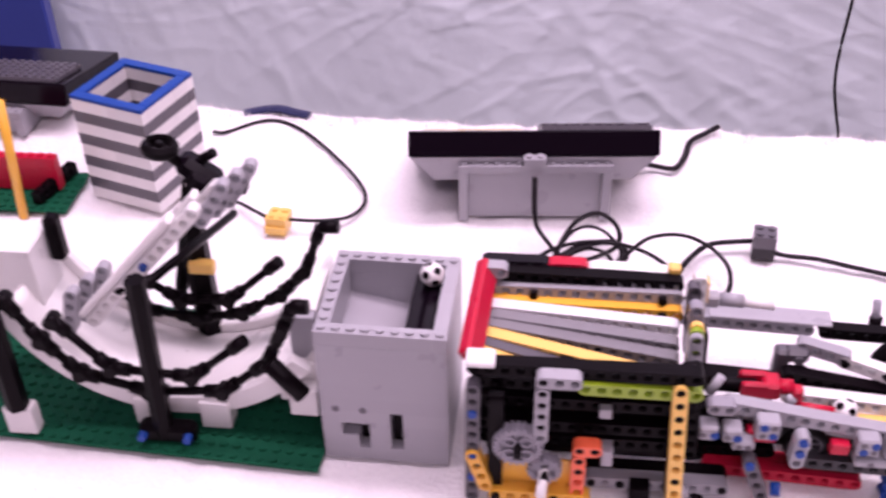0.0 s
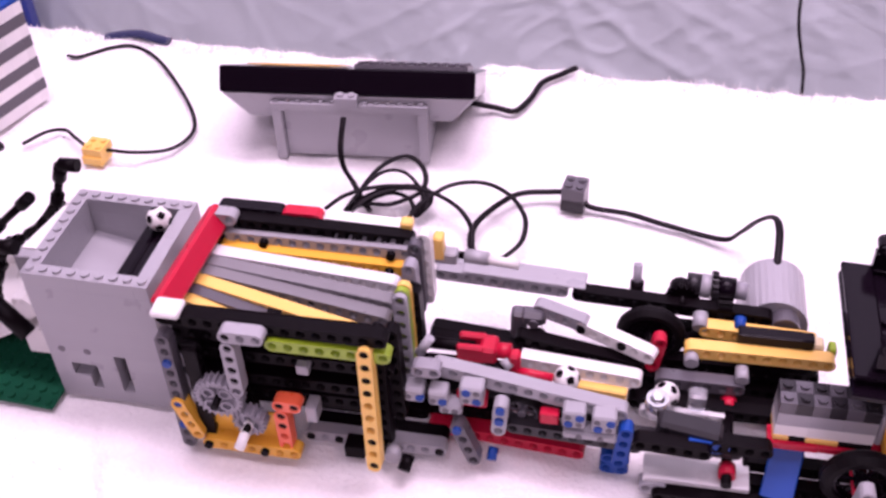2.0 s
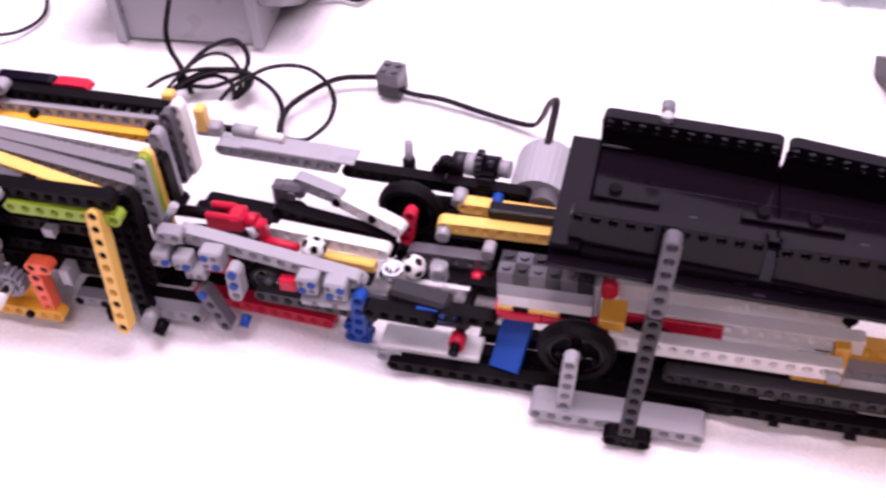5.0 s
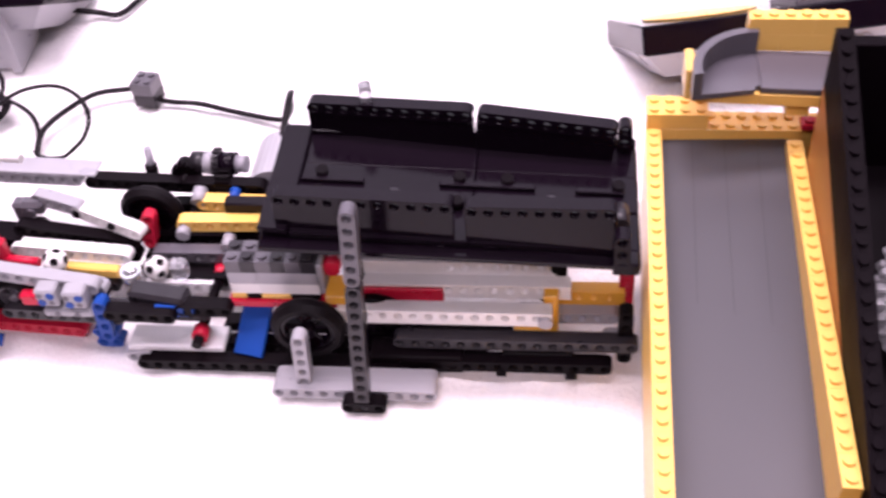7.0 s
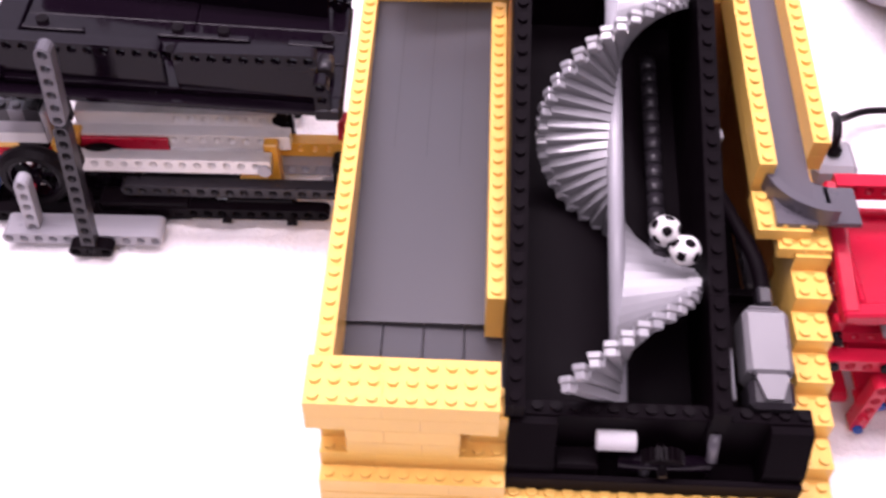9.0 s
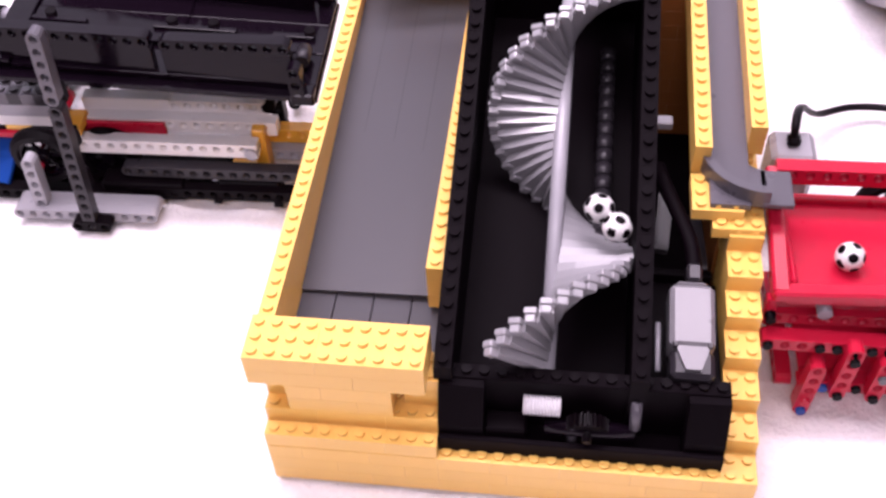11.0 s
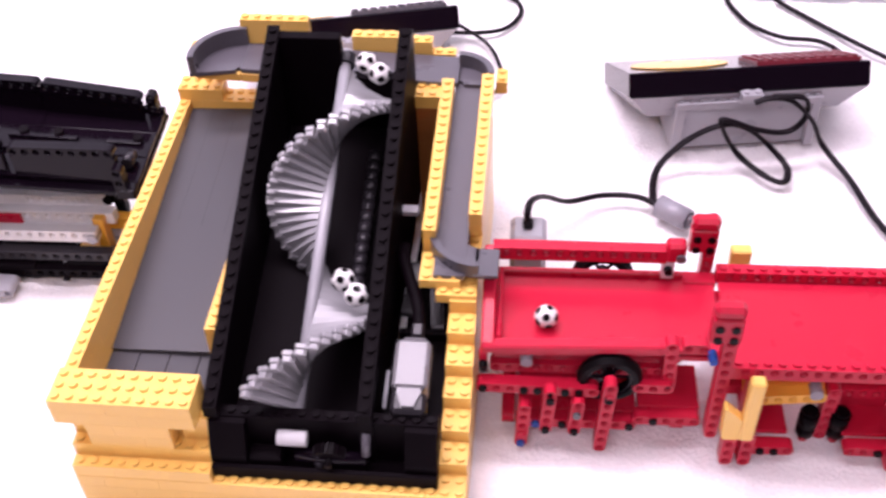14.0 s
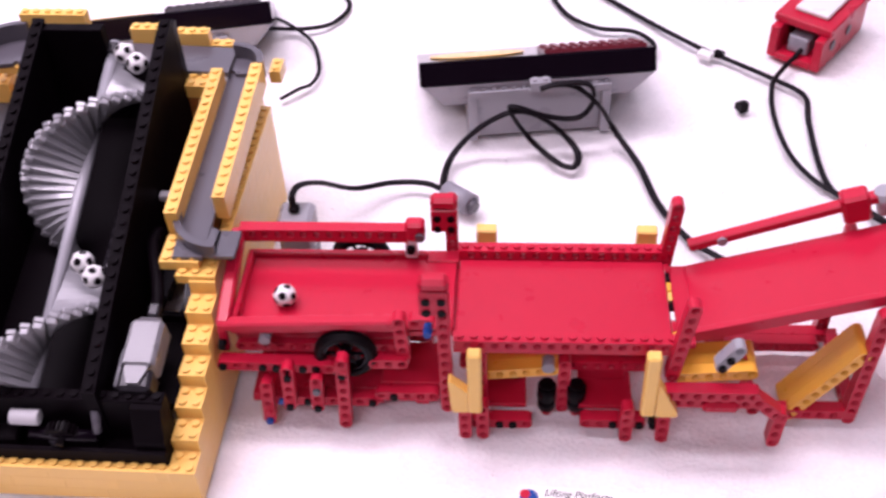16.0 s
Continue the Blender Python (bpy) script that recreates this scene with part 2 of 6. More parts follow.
def cell(bm, cx, cz, x0, x1, z0, z1, r, y0, y1, left, right):
    """A piece of beam round one hole; left and right: '' joined, 'flat' or 'round' end."""
    ang = sorted({math.atan2(z - cz, x - cx) for x in (x0, x1) for z in (z0, z1)} | {math.pi * k / 6 + 0.2618 for k in range(-6, 6)})
    rim, out, ends = [], [], []
    for a in ang:
        ca, sa = math.cos(a), math.sin(a)
        if (right == "round" and ca > 1e-6) or (left == "round" and ca < -1e-6):
            t = (z1 - z0) / 2
        else:
            t = min([((x1 if ca > 0 else x0) - cx) / ca if abs(ca) > 1e-9 else 9, ((z1 if sa > 0 else z0) - cz) / sa if abs(sa) > 1e-9 else 9])
        rim.append((cx + r * ca, cz + r * sa))
        out.append((cx + t * ca, cz + t * sa))
    n = len(ang)
    V = lambda p, y: bm.verts.new((p[0], y, p[1]))
    f0, f1 = [V(p, y0) for p in rim], [V(p, y1) for p in rim]
    g0, g1 = [V(p, y0) for p in out], [V(p, y1) for p in out]
    for k in range(n):
        j = (k + 1) % n
        bm.faces.new((f0[k], g0[k], g0[j], f0[j]))
        bm.faces.new((f1[j], g1[j], g1[k], f1[k]))
        s = bm.faces.new((f0[j], f1[j], f1[k], f0[k]))
        s.smooth = True
        mx = (out[k][0] + out[j][0]) / 2
        inner = (left == "" and abs(mx - x0) < 1e-6) or (right == "" and abs(mx - x1) < 1e-6)
        if not inner:
            bm.faces.new((g0[k], g1[k], g1[j], g0[j]))


def beam_mesh(n, material, thick=0.0077, r=0.0025):
    """A studless beam with n holes; first hole at the origin, holes along x, bored along y."""
    key = ("beam", n, material.name, thick)
    if key not in SHARED:
        bm = bmesh.new()
        for k in range(n):
            cell(bm, k * U, 0, k * U - U / 2, k * U + U / 2, -0.0038, 0.0038, r, -thick / 2, thick / 2, "round" if k == 0 else "", "round" if k == n - 1 else "")
        bmesh.ops.remove_doubles(bm, verts=bm.verts, dist=1e-6)
        SHARED[key] = to_mesh("beam", bm, material)
    return SHARED[key]


def axes(p, xdir, ydir):
    """A pose at p whose x runs along xdir and whose y lies towards ydir."""
    x = Vector(xdir).normalized()
    z = x.cross(Vector(ydir)).normalized()
    y = z.cross(x)
    return Matrix.Translation(p) @ Matrix((x, y, z)).transposed().to_4x4()


def beam(parent, n, material, p, xdir=(1, 0, 0), ydir=(0, 1, 0), thick=0.0077, name="beam", label=""):
    return part(name, beam_mesh(n, material, thick), None, parent, label, axes(p, xdir, ydir))


def holed_brick_mesh(n, material, studs=True):
    """A studded brick n studs long with holes through its side; corner at the origin."""
    key = ("holed", n, material.name, studs)
    if key not in SHARED:
        bm = bmesh.new()
        for k in range(n - 1):
            cx = (k + 1) * U
            cell(bm, cx, 0.0058, cx - U / 2 if k else 0.00005, cx + U / 2 if k < n - 2 else n * U - 0.00005, 0, H, 0.0025, 0.0001, U - 0.0001, "flat" if k == 0 else "", "flat" if k == n - 2 else "")
        bmesh.ops.remove_doubles(bm, verts=bm.verts, dist=1e-6)
        if studs:
            for k in range(n):
                cyl(bm, ((k + 0.5) * U, U / 2, H - 0.0002), ((k + 0.5) * U, U / 2, H + 0.0017), 0.0024, 10)
        SHARED[key] = to_mesh("holed_brick", bm, material)
    return SHARED[key]


def holed_brick(parent, n, material, p, xdir=(1, 0, 0), ydir=(0, 1, 0), studs=True, name="holed_brick", label=""):
    return part(name, holed_brick_mesh(n, material, studs), None, parent, label, axes(p, xdir, ydir))


def block(parent, name, lo, hi, material, label="", c=0.0004, m=None):
    bm = bmesh.new()
    cbox(bm, lo, hi, c)
    return part(name, bm, material, parent, label, m)


def rod(parent, name, p, q, r, material, label="", n=12):
    bm = bmesh.new()
    cyl(bm, p, q, r, n)
    return part(name, bm, material, parent, label)


def pin(parent, p, axis, material, r=0.0024, length=0.0082):
    a = Vector(axis).normalized() * length / 2
    bm = bmesh.new()
    cyl(bm, Vector(p) - a, Vector(p) + a, r, 10)
    cyl(bm, Vector(p) - a * 0.15, Vector(p) + a * 0.15, r * 1.15, 10)
    return part("pin", bm, material, parent)


def wheel(parent, c, axis, r, material, half=0.004, name="wheel", spokes=6):
    """A pulley wheel with tyre, spokes and hub."""
    bm = bmesh.new()
    ring(bm, c, axis, r * 0.72, r, half, 36, 0, True)
    w = part(name, bm, RUB, parent, "black rubber-rimmed pulley wheel")
    bm = bmesh.new()
    a = Vector(axis).normalized()
    m = a.to_track_quat("Z", "Y").to_matrix()
    ring(bm, c, axis, r * 0.62, r * 0.74, half * 0.7, 32)
    cyl(bm, Vector(c) - a * half, Vector(c) + a * half, r * 0.2, 12)
    for k in range(spokes):
        t = 2 * math.pi * k / spokes
        d = m @ Vector((math.cos(t), math.sin(t), 0))
        cyl(bm, Vector(c) + d * r * 0.15, Vector(c) + d * r * 0.66, r * 0.055, 6)
    part("rim", bm, material, w)
    return w


def gear(parent, c, axis, r, teeth, material, half=0.0035, holes=4, name="gear", label=""):
    """A spur gear: toothed rim, web with round holes shown as bosses, cross hub."""
    c, a = Vector(c), Vector(axis).normalized()
    m = a.to_track_quat("Z", "Y").to_matrix()
    bm = bmesh.new()
    pts = []
    for k in range(teeth):
        t = 2 * math.pi * k / teeth
        w = 2 * math.pi / teeth
        for f, rr in ((-0.30, r - 0.0011), (-0.14, r + 0.0009), (0.14, r + 0.0009), (0.30, r - 0.0011)):
            pts.append((rr * math.cos(t + f * w), rr * math.sin(t + f * w)))
    rows = []
    for z, s in ((-half, 1), (half, 1), (half, 0.78), (half * 0.45, 0.76), (half * 0.45, 0.0001)):
        rows.append([bm.verts.new(c + m @ Vector((x * s, y * s, z))) for x, y in pts])
    n = len(pts)
    for u, v in zip(rows, rows[1:]):
        for k in range(n):
            bm.faces.new((u[k], u[(k + 1) % n], v[(k + 1) % n], v[k]))
    bm.faces.new(rows[0][::-1])
    g = part(name, bm, material, parent, label)
    for k in range(holes):
        t = 2 * math.pi * (k + 0.5) / holes
        d = m @ Vector((math.cos(t), math.sin(t), 0)) * r * 0.5
        bm = bmesh.new()
        ring(bm, c + d + a * half * 0.6, axis, 0.0024, 0.0036, half * 0.5, 14)
        part("hole_collar", bm, material, g)
    rod(g, "axle", c - a * 0.008, c + a * (half + 0.006), 0.0022, BLK, n=8)
    return g


def ball_mesh():
    if "ball" not in SHARED:
        bm = bmesh.new()
        bmesh.ops.create_icosphere(bm, subdivisions=4, radius=0.007)
        g = (1 + 5 ** 0.5) / 2
        tips = [Vector(v).normalized() for s in (1, -1) for q in (g, -g) for v in ((0, s, q), (s, q, 0), (q, 0, s))]
        for f in bm.faces:
            d = f.calc_center_median().normalized()
            f.smooth = True
            f.material_index = 1 if max(d.dot(t) for t in tips) > math.cos(radians(19)) else 0
        SHARED["ball"] = to_mesh("ball", bm, (WHT, BLK))
    return SHARED["ball"]


def ball(x, y, z, where, rx=0, rz=0):
    ob = new("soccer_ball", ball_mesh())
    ob.matrix_basis = pose(x, y, z, rx, 20, rz)
    return tagged(ob, "small white plastic football with black spots " + where, "ball", "small footballs on the course")

# ---- setting: table with fleece, curtain, room ----
def sheet(name, nx, ny, f, material, label, category, smooth=True):
    """A sheet over a grid; f gives the place for u and v from 0 to 1."""
    us, vs = np.meshgrid(np.linspace(0, 1, nx), np.linspace(0, 1, ny))
    co = [f(u, v) for u, v in zip(us.ravel(), vs.ravel())]
    faces = [(j * nx + i, j * nx + i + 1, (j + 1) * nx + i + 1, (j + 1) * nx + i) for j in range(ny - 1) for i in range(nx - 1)]
    me = bpy.data.meshes.new(name)
    me.from_pydata(co, [], faces)
    me.materials.append(material)
    for p in me.polygons:
        p.use_smooth = smooth
    return tagged(new(name, me), label, category, "", "structure")


REAR = lambda x: 0.927 - 0.022 * (x + 0.2)  # rear edge of the table top


def fleece_at(u, v):
    x = -1.0 + 3.0 * u
    y0, y1 = -0.12, REAR(x) + 0.008 * noise.noise((x * 9, 3, 0)) + 0.006 * noise.noise((x * 31, 7, 0)) + 0.004 * noise.noise((x * 90, 5, 0))
    s = v * 1.16
    if s <= 1:
        y = y0 + (y1 - y0) * s
        z = 0.0026 * noise.noise((x * 7, y * 7, 0)) + 0.0021 * noise.noise((x * 38, y * 38, 2)) + 0.0015 * noise.noise((x * 95, y * 95, 6)) - 0.0041
        z += 0.006 * math.exp(-((y - y1 + 0.03) / 0.03) ** 2) * (0.6 + noise.noise((x * 14, 1, 5)))
        off = (x - 0.046) * 0.923 + (y - 0.490) * 0.386
        fade = math.exp(-((y - 0.42) / 0.09) ** 2)
        z += fade * (0.0022 * math.exp(-((off - 0.008) / 0.006) ** 2) - 0.0030 * math.exp(-(off / 0.0045) ** 2))
        return (x, y, z)
    d = (s - 1) * 0.9
    return (x, y1 + 0.012 * math.sin(min(d / 0.02, math.pi / 2)) + 0.01 * noise.noise((x * 6, d * 5, 9)), -0.0035 - d)


sheet("table_cloth", 800, 330, fleece_at, FLEECE, "white fleece cloth spread over the display table", "table cloth")
# loose fibres of the fleece: a fringe along its rear edge, a thin nap over the rest
rng = random.Random(17)
verts, faces = [], []
for count, v_lo, v_hi, high, width in ((9000, 0.846, 0.866, 0.0048, 0.0005), (24000, 0.36, 0.85, 0.0034, 0.0005)):
    for _ in range(count):
        px, py, pz = fleece_at(rng.uniform(0.12, 0.83), rng.uniform(v_lo, v_hi))
        a, reach = rng.uniform(0, 6.283), rng.uniform(0.4, 1.0) * high
        lean = rng.uniform(0.5, 1.5)
        dx, dy = math.cos(a), math.sin(a)
        k = len(verts)
        verts += [(px - dy * width, py + dx * width, pz - 0.001), (px + dy * width, py - dx * width, pz - 0.001), (px + dx * reach * lean * 0.6, py + dy * reach * lean * 0.6, pz + reach)]
        faces.append((k, k + 1, k + 2))
mesh = bpy.data.meshes.new("fleece_fibres")
mesh.from_pydata(verts, [], faces)
mesh.materials.append(FLEECE)
tagged(new("fleece_fibres", mesh), "loose white fibres standing on the fleece cloth", "fleece", "", "stuff")
table = thing("display_table", "long folding table under the white fleece", "table")
block(table, "tabletop", (-1.0, -0.1, -0.04), (2.0, 0.86, -0.012), DGR)
for tx in (-0.85, 0.5, 1.85):
    for ty in (0.0, 0.78):
        rod(table, "leg", (tx, ty, -0.75), (tx, ty, -0.04), 0.015, DGR)


def curtain_at(u, v):
    x, z = -1.9 + 4.9 * u, -0.75 + 2.5 * v
    y = 1.57 + 0.030 * math.sin(x * 5 + 1.4 * noise.noise((x * 1.3, z * 0.6, 1))) + 0.012 * noise.noise((x * 3, z * 1.4 + x, 4))
    w = noise.noise((x * 2.2, z * 2.2, 11))
    for k, (fx, fz, amp) in enumerate(((8, 4.5, 0.0030), (13, -8, 0.0020), (6, 24, 0.0010), (28, 20, 0.0006), (34, -30, 0.0006), (52, 18, 0.0005), (20, 64, 0.0007))):
        patch = max(0.0, 0.35 + 1.3 * noise.noise((x * 2.6 + k * 7, z * 3.4, 30 + k)))
        y -= amp * patch * max(0.0, 1 - 5 * abs(noise.noise((x * fx + w * 1.5, z * fz + w * 2, 20 + k)))) ** 2
    for k, (turn, across, along, amp) in enumerate(((0.95, 9, 1.6, 0.0042), (0.6, 16, 2.2, 0.0026), (-0.5, 22, 3.0, 0.0014), (1.2, 34, 3.5, 0.0014), (0.35, 44, 3.0, 0.0010))):
        p, q = x * math.sin(turn) + z * math.cos(turn), x * math.cos(turn) - z * math.sin(turn)
        patch = max(0.0, 0.4 + 1.2 * noise.noise((x * 1.9 + k * 5, z * 2.4, 50 + k)))
        y -= amp * patch * max(0.0, 1 - 4 * abs(noise.noise((p * across + w, q * along, 60 + k)))) ** 2
    return (x, y, z)


sheet("curtain", 860, 520, curtain_at, CURTAIN, "creased lavender-grey cloth backdrop hanging behind the table", "curtain")


def plain(name, lo, hi, material, label, category):
    bm = bmesh.new()
    cbox(bm, lo, hi, 0.001)
    return tagged(new(name, to_mesh(name, bm, material)), label, category, "", "structure")


plain("floor", (-2.6, -3.0, -0.80), (3.6, 2.0, -0.75), CARPET, "dark carpeted floor of the hall", "floor")
plain("wall_north", (-2.6, 1.9, -0.75), (3.6, 2.0, 1.9), PAINT, "plain painted wall behind the curtain", "wall")
plain("wall_south", (-2.6, -3.1, -0.75), (3.6, -3.0, 1.9), PAINT, "plain painted wall of the hall", "wall")
plain("wall_west", (-2.7, -3.0, -0.75), (-2.6, 1.9, 1.9), PAINT, "plain painted wall of the hall", "wall")
plain("wall_east", (3.6, -3.0, -0.75), (3.7, 1.9, 1.9), PAINT, "plain painted wall of the hall", "wall")
plain("ceiling", (-2.6, -3.0, 1.9), (3.6, 2.0, 2.0), PAINT, "dark ceiling of the hall", "ceiling")

# ---- yellow ball lift with the screw ----
lift = thing("ball_lift", "yellow and black brick-built ball lift with a grey screw", "brick machine", pose(0.62, 0.33, 0, 0, 0, -1.3))

# base: three courses in front, the stepped column at one end, side walls
for k in range(3):
    course(lift, YEL, 0, 0, k * H, 10, "x", 2, 4 if k % 2 else 2)
    course(lift, YEL, 10 * U, 0, k * H, 16, "x", 2, 4 if k % 2 else 3)
    course(lift, YEL, 0, 2 * U, k * H, 34, "y", 1, 4 if k % 2 else 2)
for s in range(7):
    for k in range(3 + s):
        brick(lift, 2, 2, YEL, 26 * U, 2 * s * U, k * H)
for k in range(9):
    course(lift, YEL, 27 * U, 14 * U, k * H, 20, "y", 1, 4 if k % 2 else 2)
    if k > 5:
        course(lift, YEL, 26 * U, 14 * U, k * H, 2, "y", 1, 2)
for k in range(9):
    course(lift, YEL, 0.004, 36 * U, k * H, 26, "x", 1, 4 if k % 2 else 2)
# front wall of the side channel, with notches below its overhanging top
LX = -0.0045
course(lift, YEL, 0, 0.0003, 3 * H, 10, "x", 1, 3)
course(lift, YEL, 0, 0.0085, 3 * H, 10, "x", 3, 4)
course(lift, YEL, 0, 0.0085, 4 * H, 10, "x", 3, 3)
for k in (5, 6):
    course(lift, YEL, 0.012, 0.0085, k * H, 6, "x", 3, 4 if k % 2 else 2)
    course(lift, YEL, 0, 0.0165, k * H, 2, "x", 2, 2)
    course(lift, YEL, 8 * U, 0.0165, k * H, 2, "x", 2, 2)
course(lift, YEL, LX, 0.0085, 7 * H, 10, "x", 3, 6)
course(lift, YEL, LX, 0.0085, 8 * H, 10, "x", 3, 4, length=6)
# long wall, end wall with its raised corner, inner rail
for k in range(3, 9):
    course(lift, YEL, LX + 0.0022, 0.0325, k * H, 31, "y", 1, 4 if k % 2 else 2)
for k in range(5, 9):
    course(lift, YEL, LX + 0.0022, 0.2805, k * H, 10, "x", 1, 4 if k % 2 else 2)
brick(lift, 4, 2, YEL, LX + 0.0022, 0.2805, 9 * H)
for k in range(6, 9):
    course(lift, YEL, 0.0694, 0.0654, k * H, 26, "y", 1, 4 if k % 2 else 2)
# channel floor: grey tiles at the far end, one smooth sheet below, a flat landing
CF = pose(0.004, 0.0722, 0.0556, 6.1, -1.7, -0.6) @ pose(-0.004, -0.0722, -0.0573)
block(lift, "channel_floor", (0.004, 0.0722, 0.0573), (0.0705, 0.285, 0.0585), SHEET, "", 0.00005, CF)
for i in range(3):
    block(lift, "floor_joint", (0.0205 + i * 0.0168, 0.1755 - 0.006 * i, 0.0580), (0.02075 + i * 0.0168, 0.284, 0.05852), DKG, "", 0.00001, CF)
for i in range(4):
    block(lift, "floor_tile", (0.0045 + i * 0.0187, 0.0327, 0.050), (0.0045 + i * 0.0187 + 0.0184, 0.079, 0.0545), SHEET)

# black trough for the screw, leaning up towards the rear
SL = math.atan2(0.085, 0.23)
XL, XR = 0.0780, 0.1720
for wx in (XL, XR - U):
    for s in range(15):
        y0 = 0.018 + s * 2 * U
        y1 = y0 + 2 * U - 0.0001
        bm = bmesh.new()
        prism(bm, [(y0, 0.0288), (y1, 0.0288), (y1, 0.076 + (y1 - 0.018) * 0.375), (y0, 0.076 + (y0 - 0.018) * 0.375)], "x", wx + (0.003 if wx == XL else 0.0), wx + U)
        part("trough_wall", bm, BLKM, lift)
        if wx == XL:
            bm = bmesh.new()
            prism(bm, [(y0, 0.0288), (y1, 0.0288), (y1, 0.044 + (y1 - 0.018) * 0.375), (y0, 0.044 + (y0 - 0.018) * 0.375)], "x", wx, wx + 0.0029)
            # upper bricks are yellow ones, coloured brown for the shade beside the rail
            part("side_brick", bm, YELS if s > 5 else YEL, lift)
            bm = bmesh.new()
            prism(bm, [(y0, 0.0441 + (y0 - 0.018) * 0.375), (y1, 0.0441 + (y1 - 0.018) * 0.375), (y1, 0.0759 + (y1 - 0.018) * 0.375), (y0, 0.0759 + (y0 - 0.018) * 0.375)], "x", wx, wx + 0.0029)
            part("trough_wall", bm, BLKM, lift)
        for j in range(2):
            ys = y0 + (j + 0.5) * U
            zs = 0.076 + (ys - 0.018) * 0.375
            rod(lift, "stud", (wx + U / 2, ys, zs - 0.0004), (wx + U / 2, ys - 0.0006, zs + 0.0016), 0.0024, BLKM, n=10)
# sloping bed and back of the trough
bm = bmesh.new()
prism(bm, [(0.02, 0.03), (0.258, 0.085), (0.258, 0.092), (0.02, 0.037)], "x", XL + U, XR - U)
part("trough_bed", bm, BLKM, lift)
block(lift, "trough_back", (XL + U, 0.25, 0.05), (XL + 0.048, 0.258, 0.162), BLKM)
block(lift, "trough_back", (XL + 0.0482, 0.25, 0.05), (XR - U, 0.258, 0.132), BLKM)
block(lift, "trough_post", (XR - 0.008, 0.2581, 0.08), (XR, 0.266, 0.161), BLK)
for s in range(17):
    y0 = 0.084 + s * 0.0078
    bm = bmesh.new()
    cyl(bm, (0, 0, 0), (0, 0.0072, 0), 0.0040, 16)
    cyl(bm, (0, 0.0072, 0), (0, 0.0079, 0), 0.0033, 16)
    part("hose_piece", bm, DKG, lift, "", pose(0.1495, y0, 0.0460 + y0 * 0.235, 13.2))
# front gear box: open black frame
FB = dict(y0=0.0050, y1=0.028, z0=0.0290, z1=0.066)
block(lift, "gearbox_lip", (0.08, FB["y0"], FB["z0"]), (0.208, FB["y0"] + 0.0030, 0.0395), BLKM)
block(lift, "gearbox_wall", (0.08, FB["y1"] - 0.008, FB["z0"]), (0.208, FB["y1"], FB["z1"] + 0.001), BLKM)
for x0, x1 in ((0.080, 0.1005), (0.190, 0.208)):
    bm = bmesh.new()
    prism(bm, [(FB["y0"] + 0.0031, FB["z0"]), (FB["y1"] - 0.0081, FB["z0"]), (FB["y1"] - 0.0081, FB["z1"]), (FB["y1"] - 0.0120, FB["z1"]), (FB["y0"] + 0.0031, 0.0450)], "x", x0, x1)
    part("gearbox_pillar", bm, BLKM, lift)
block(lift, "gearbox_floor", (0.1006, FB["y0"] + 0.0031, FB["z0"]), (0.1899, FB["y1"] - 0.0081, FB["z0"] + 0.004), BLKM)
block(lift, "gearbox_plate", (0.1010, FB["y0"] + 0.0040, 0.0332), (0.1200, FB["y1"] - 0.0085, 0.0440), BLK, "", 0.0010)
bm = bmesh.new()
rings = []
for k in range(25):
    r = 0.0049 if k % 2 else 0.0041
    rings.append([bm.verts.new((0.1180 + k * 0.0007, 0.0165 + r * math.cos(math.pi * j / 9), 0.0545 + r * math.sin(math.pi * j / 9))) for j in range(18)])
for u, v in zip(rings, rings[1:]):
    for j in range(18):
        bm.faces.new((u[j], u[(j + 1) % 18], v[(j + 1) % 18], v[j]))
bm.faces.new(rings[0])
bm.faces.new(rings[-1])
bmesh.ops.recalc_face_normals(bm, faces=bm.faces)
part("worm_gear", bm, VLG, lift, "pale grey worm gear")
gear(lift, (0.147, 0.0135, 0.0450), (0, 1, 0.2), 0.0090, 20, BLK, 0.003, 0)
rod(lift, "axle", (0.1405, 0.0115, 0.0340), (0.1405, 0.0125, 0.0470), 0.0026, DGR)
rod(lift, "gearbox_bar", (0.128, 0.0130, 0.0440), (0.168, 0.0130, 0.0435), 0.0040, BLKG)
block(lift, "gearbox_block", (0.1420, 0.0100, 0.0345), (0.1680, 0.0160, 0.0420), BLK, "", 0.0012)
rod(lift, "axle", (0.168, 0.0130, 0.0470), (0.168, 0.0190, 0.0600), 0.0026, DGR)
for i in range(16):
    rod(lift, "stud", (0.08 + (i + 0.5) * U, FB["y1"] - 0.004, FB["z1"] + 0.0008), (0.08 + (i + 0.5) * U, FB["y1"] - 0.004, FB["z1"] + 0.0026), 0.0024, BLK, n=10)

# the screw: thin grey slats turned one after another about a leaning axle
AX, AY, AZ = 0.1275, 0.0295, 0.0613
SLEN, TURN_LEN, PER = 0.236, 0.148, 34
S_PHASE = 225.0
screw = part("screw_axle", (lambda b: (cyl(b, (0, -0.004, 0), (0, SLEN + 0.012, 0), 0.0038, 20), b)[1])(bmesh.new()), LGR, lift, "pale grey screw of turned slats", pose(AX, AY, AZ, math.degrees(SL) - 1.0))
bm = bmesh.new()
half = TURN_LEN / PER / 2
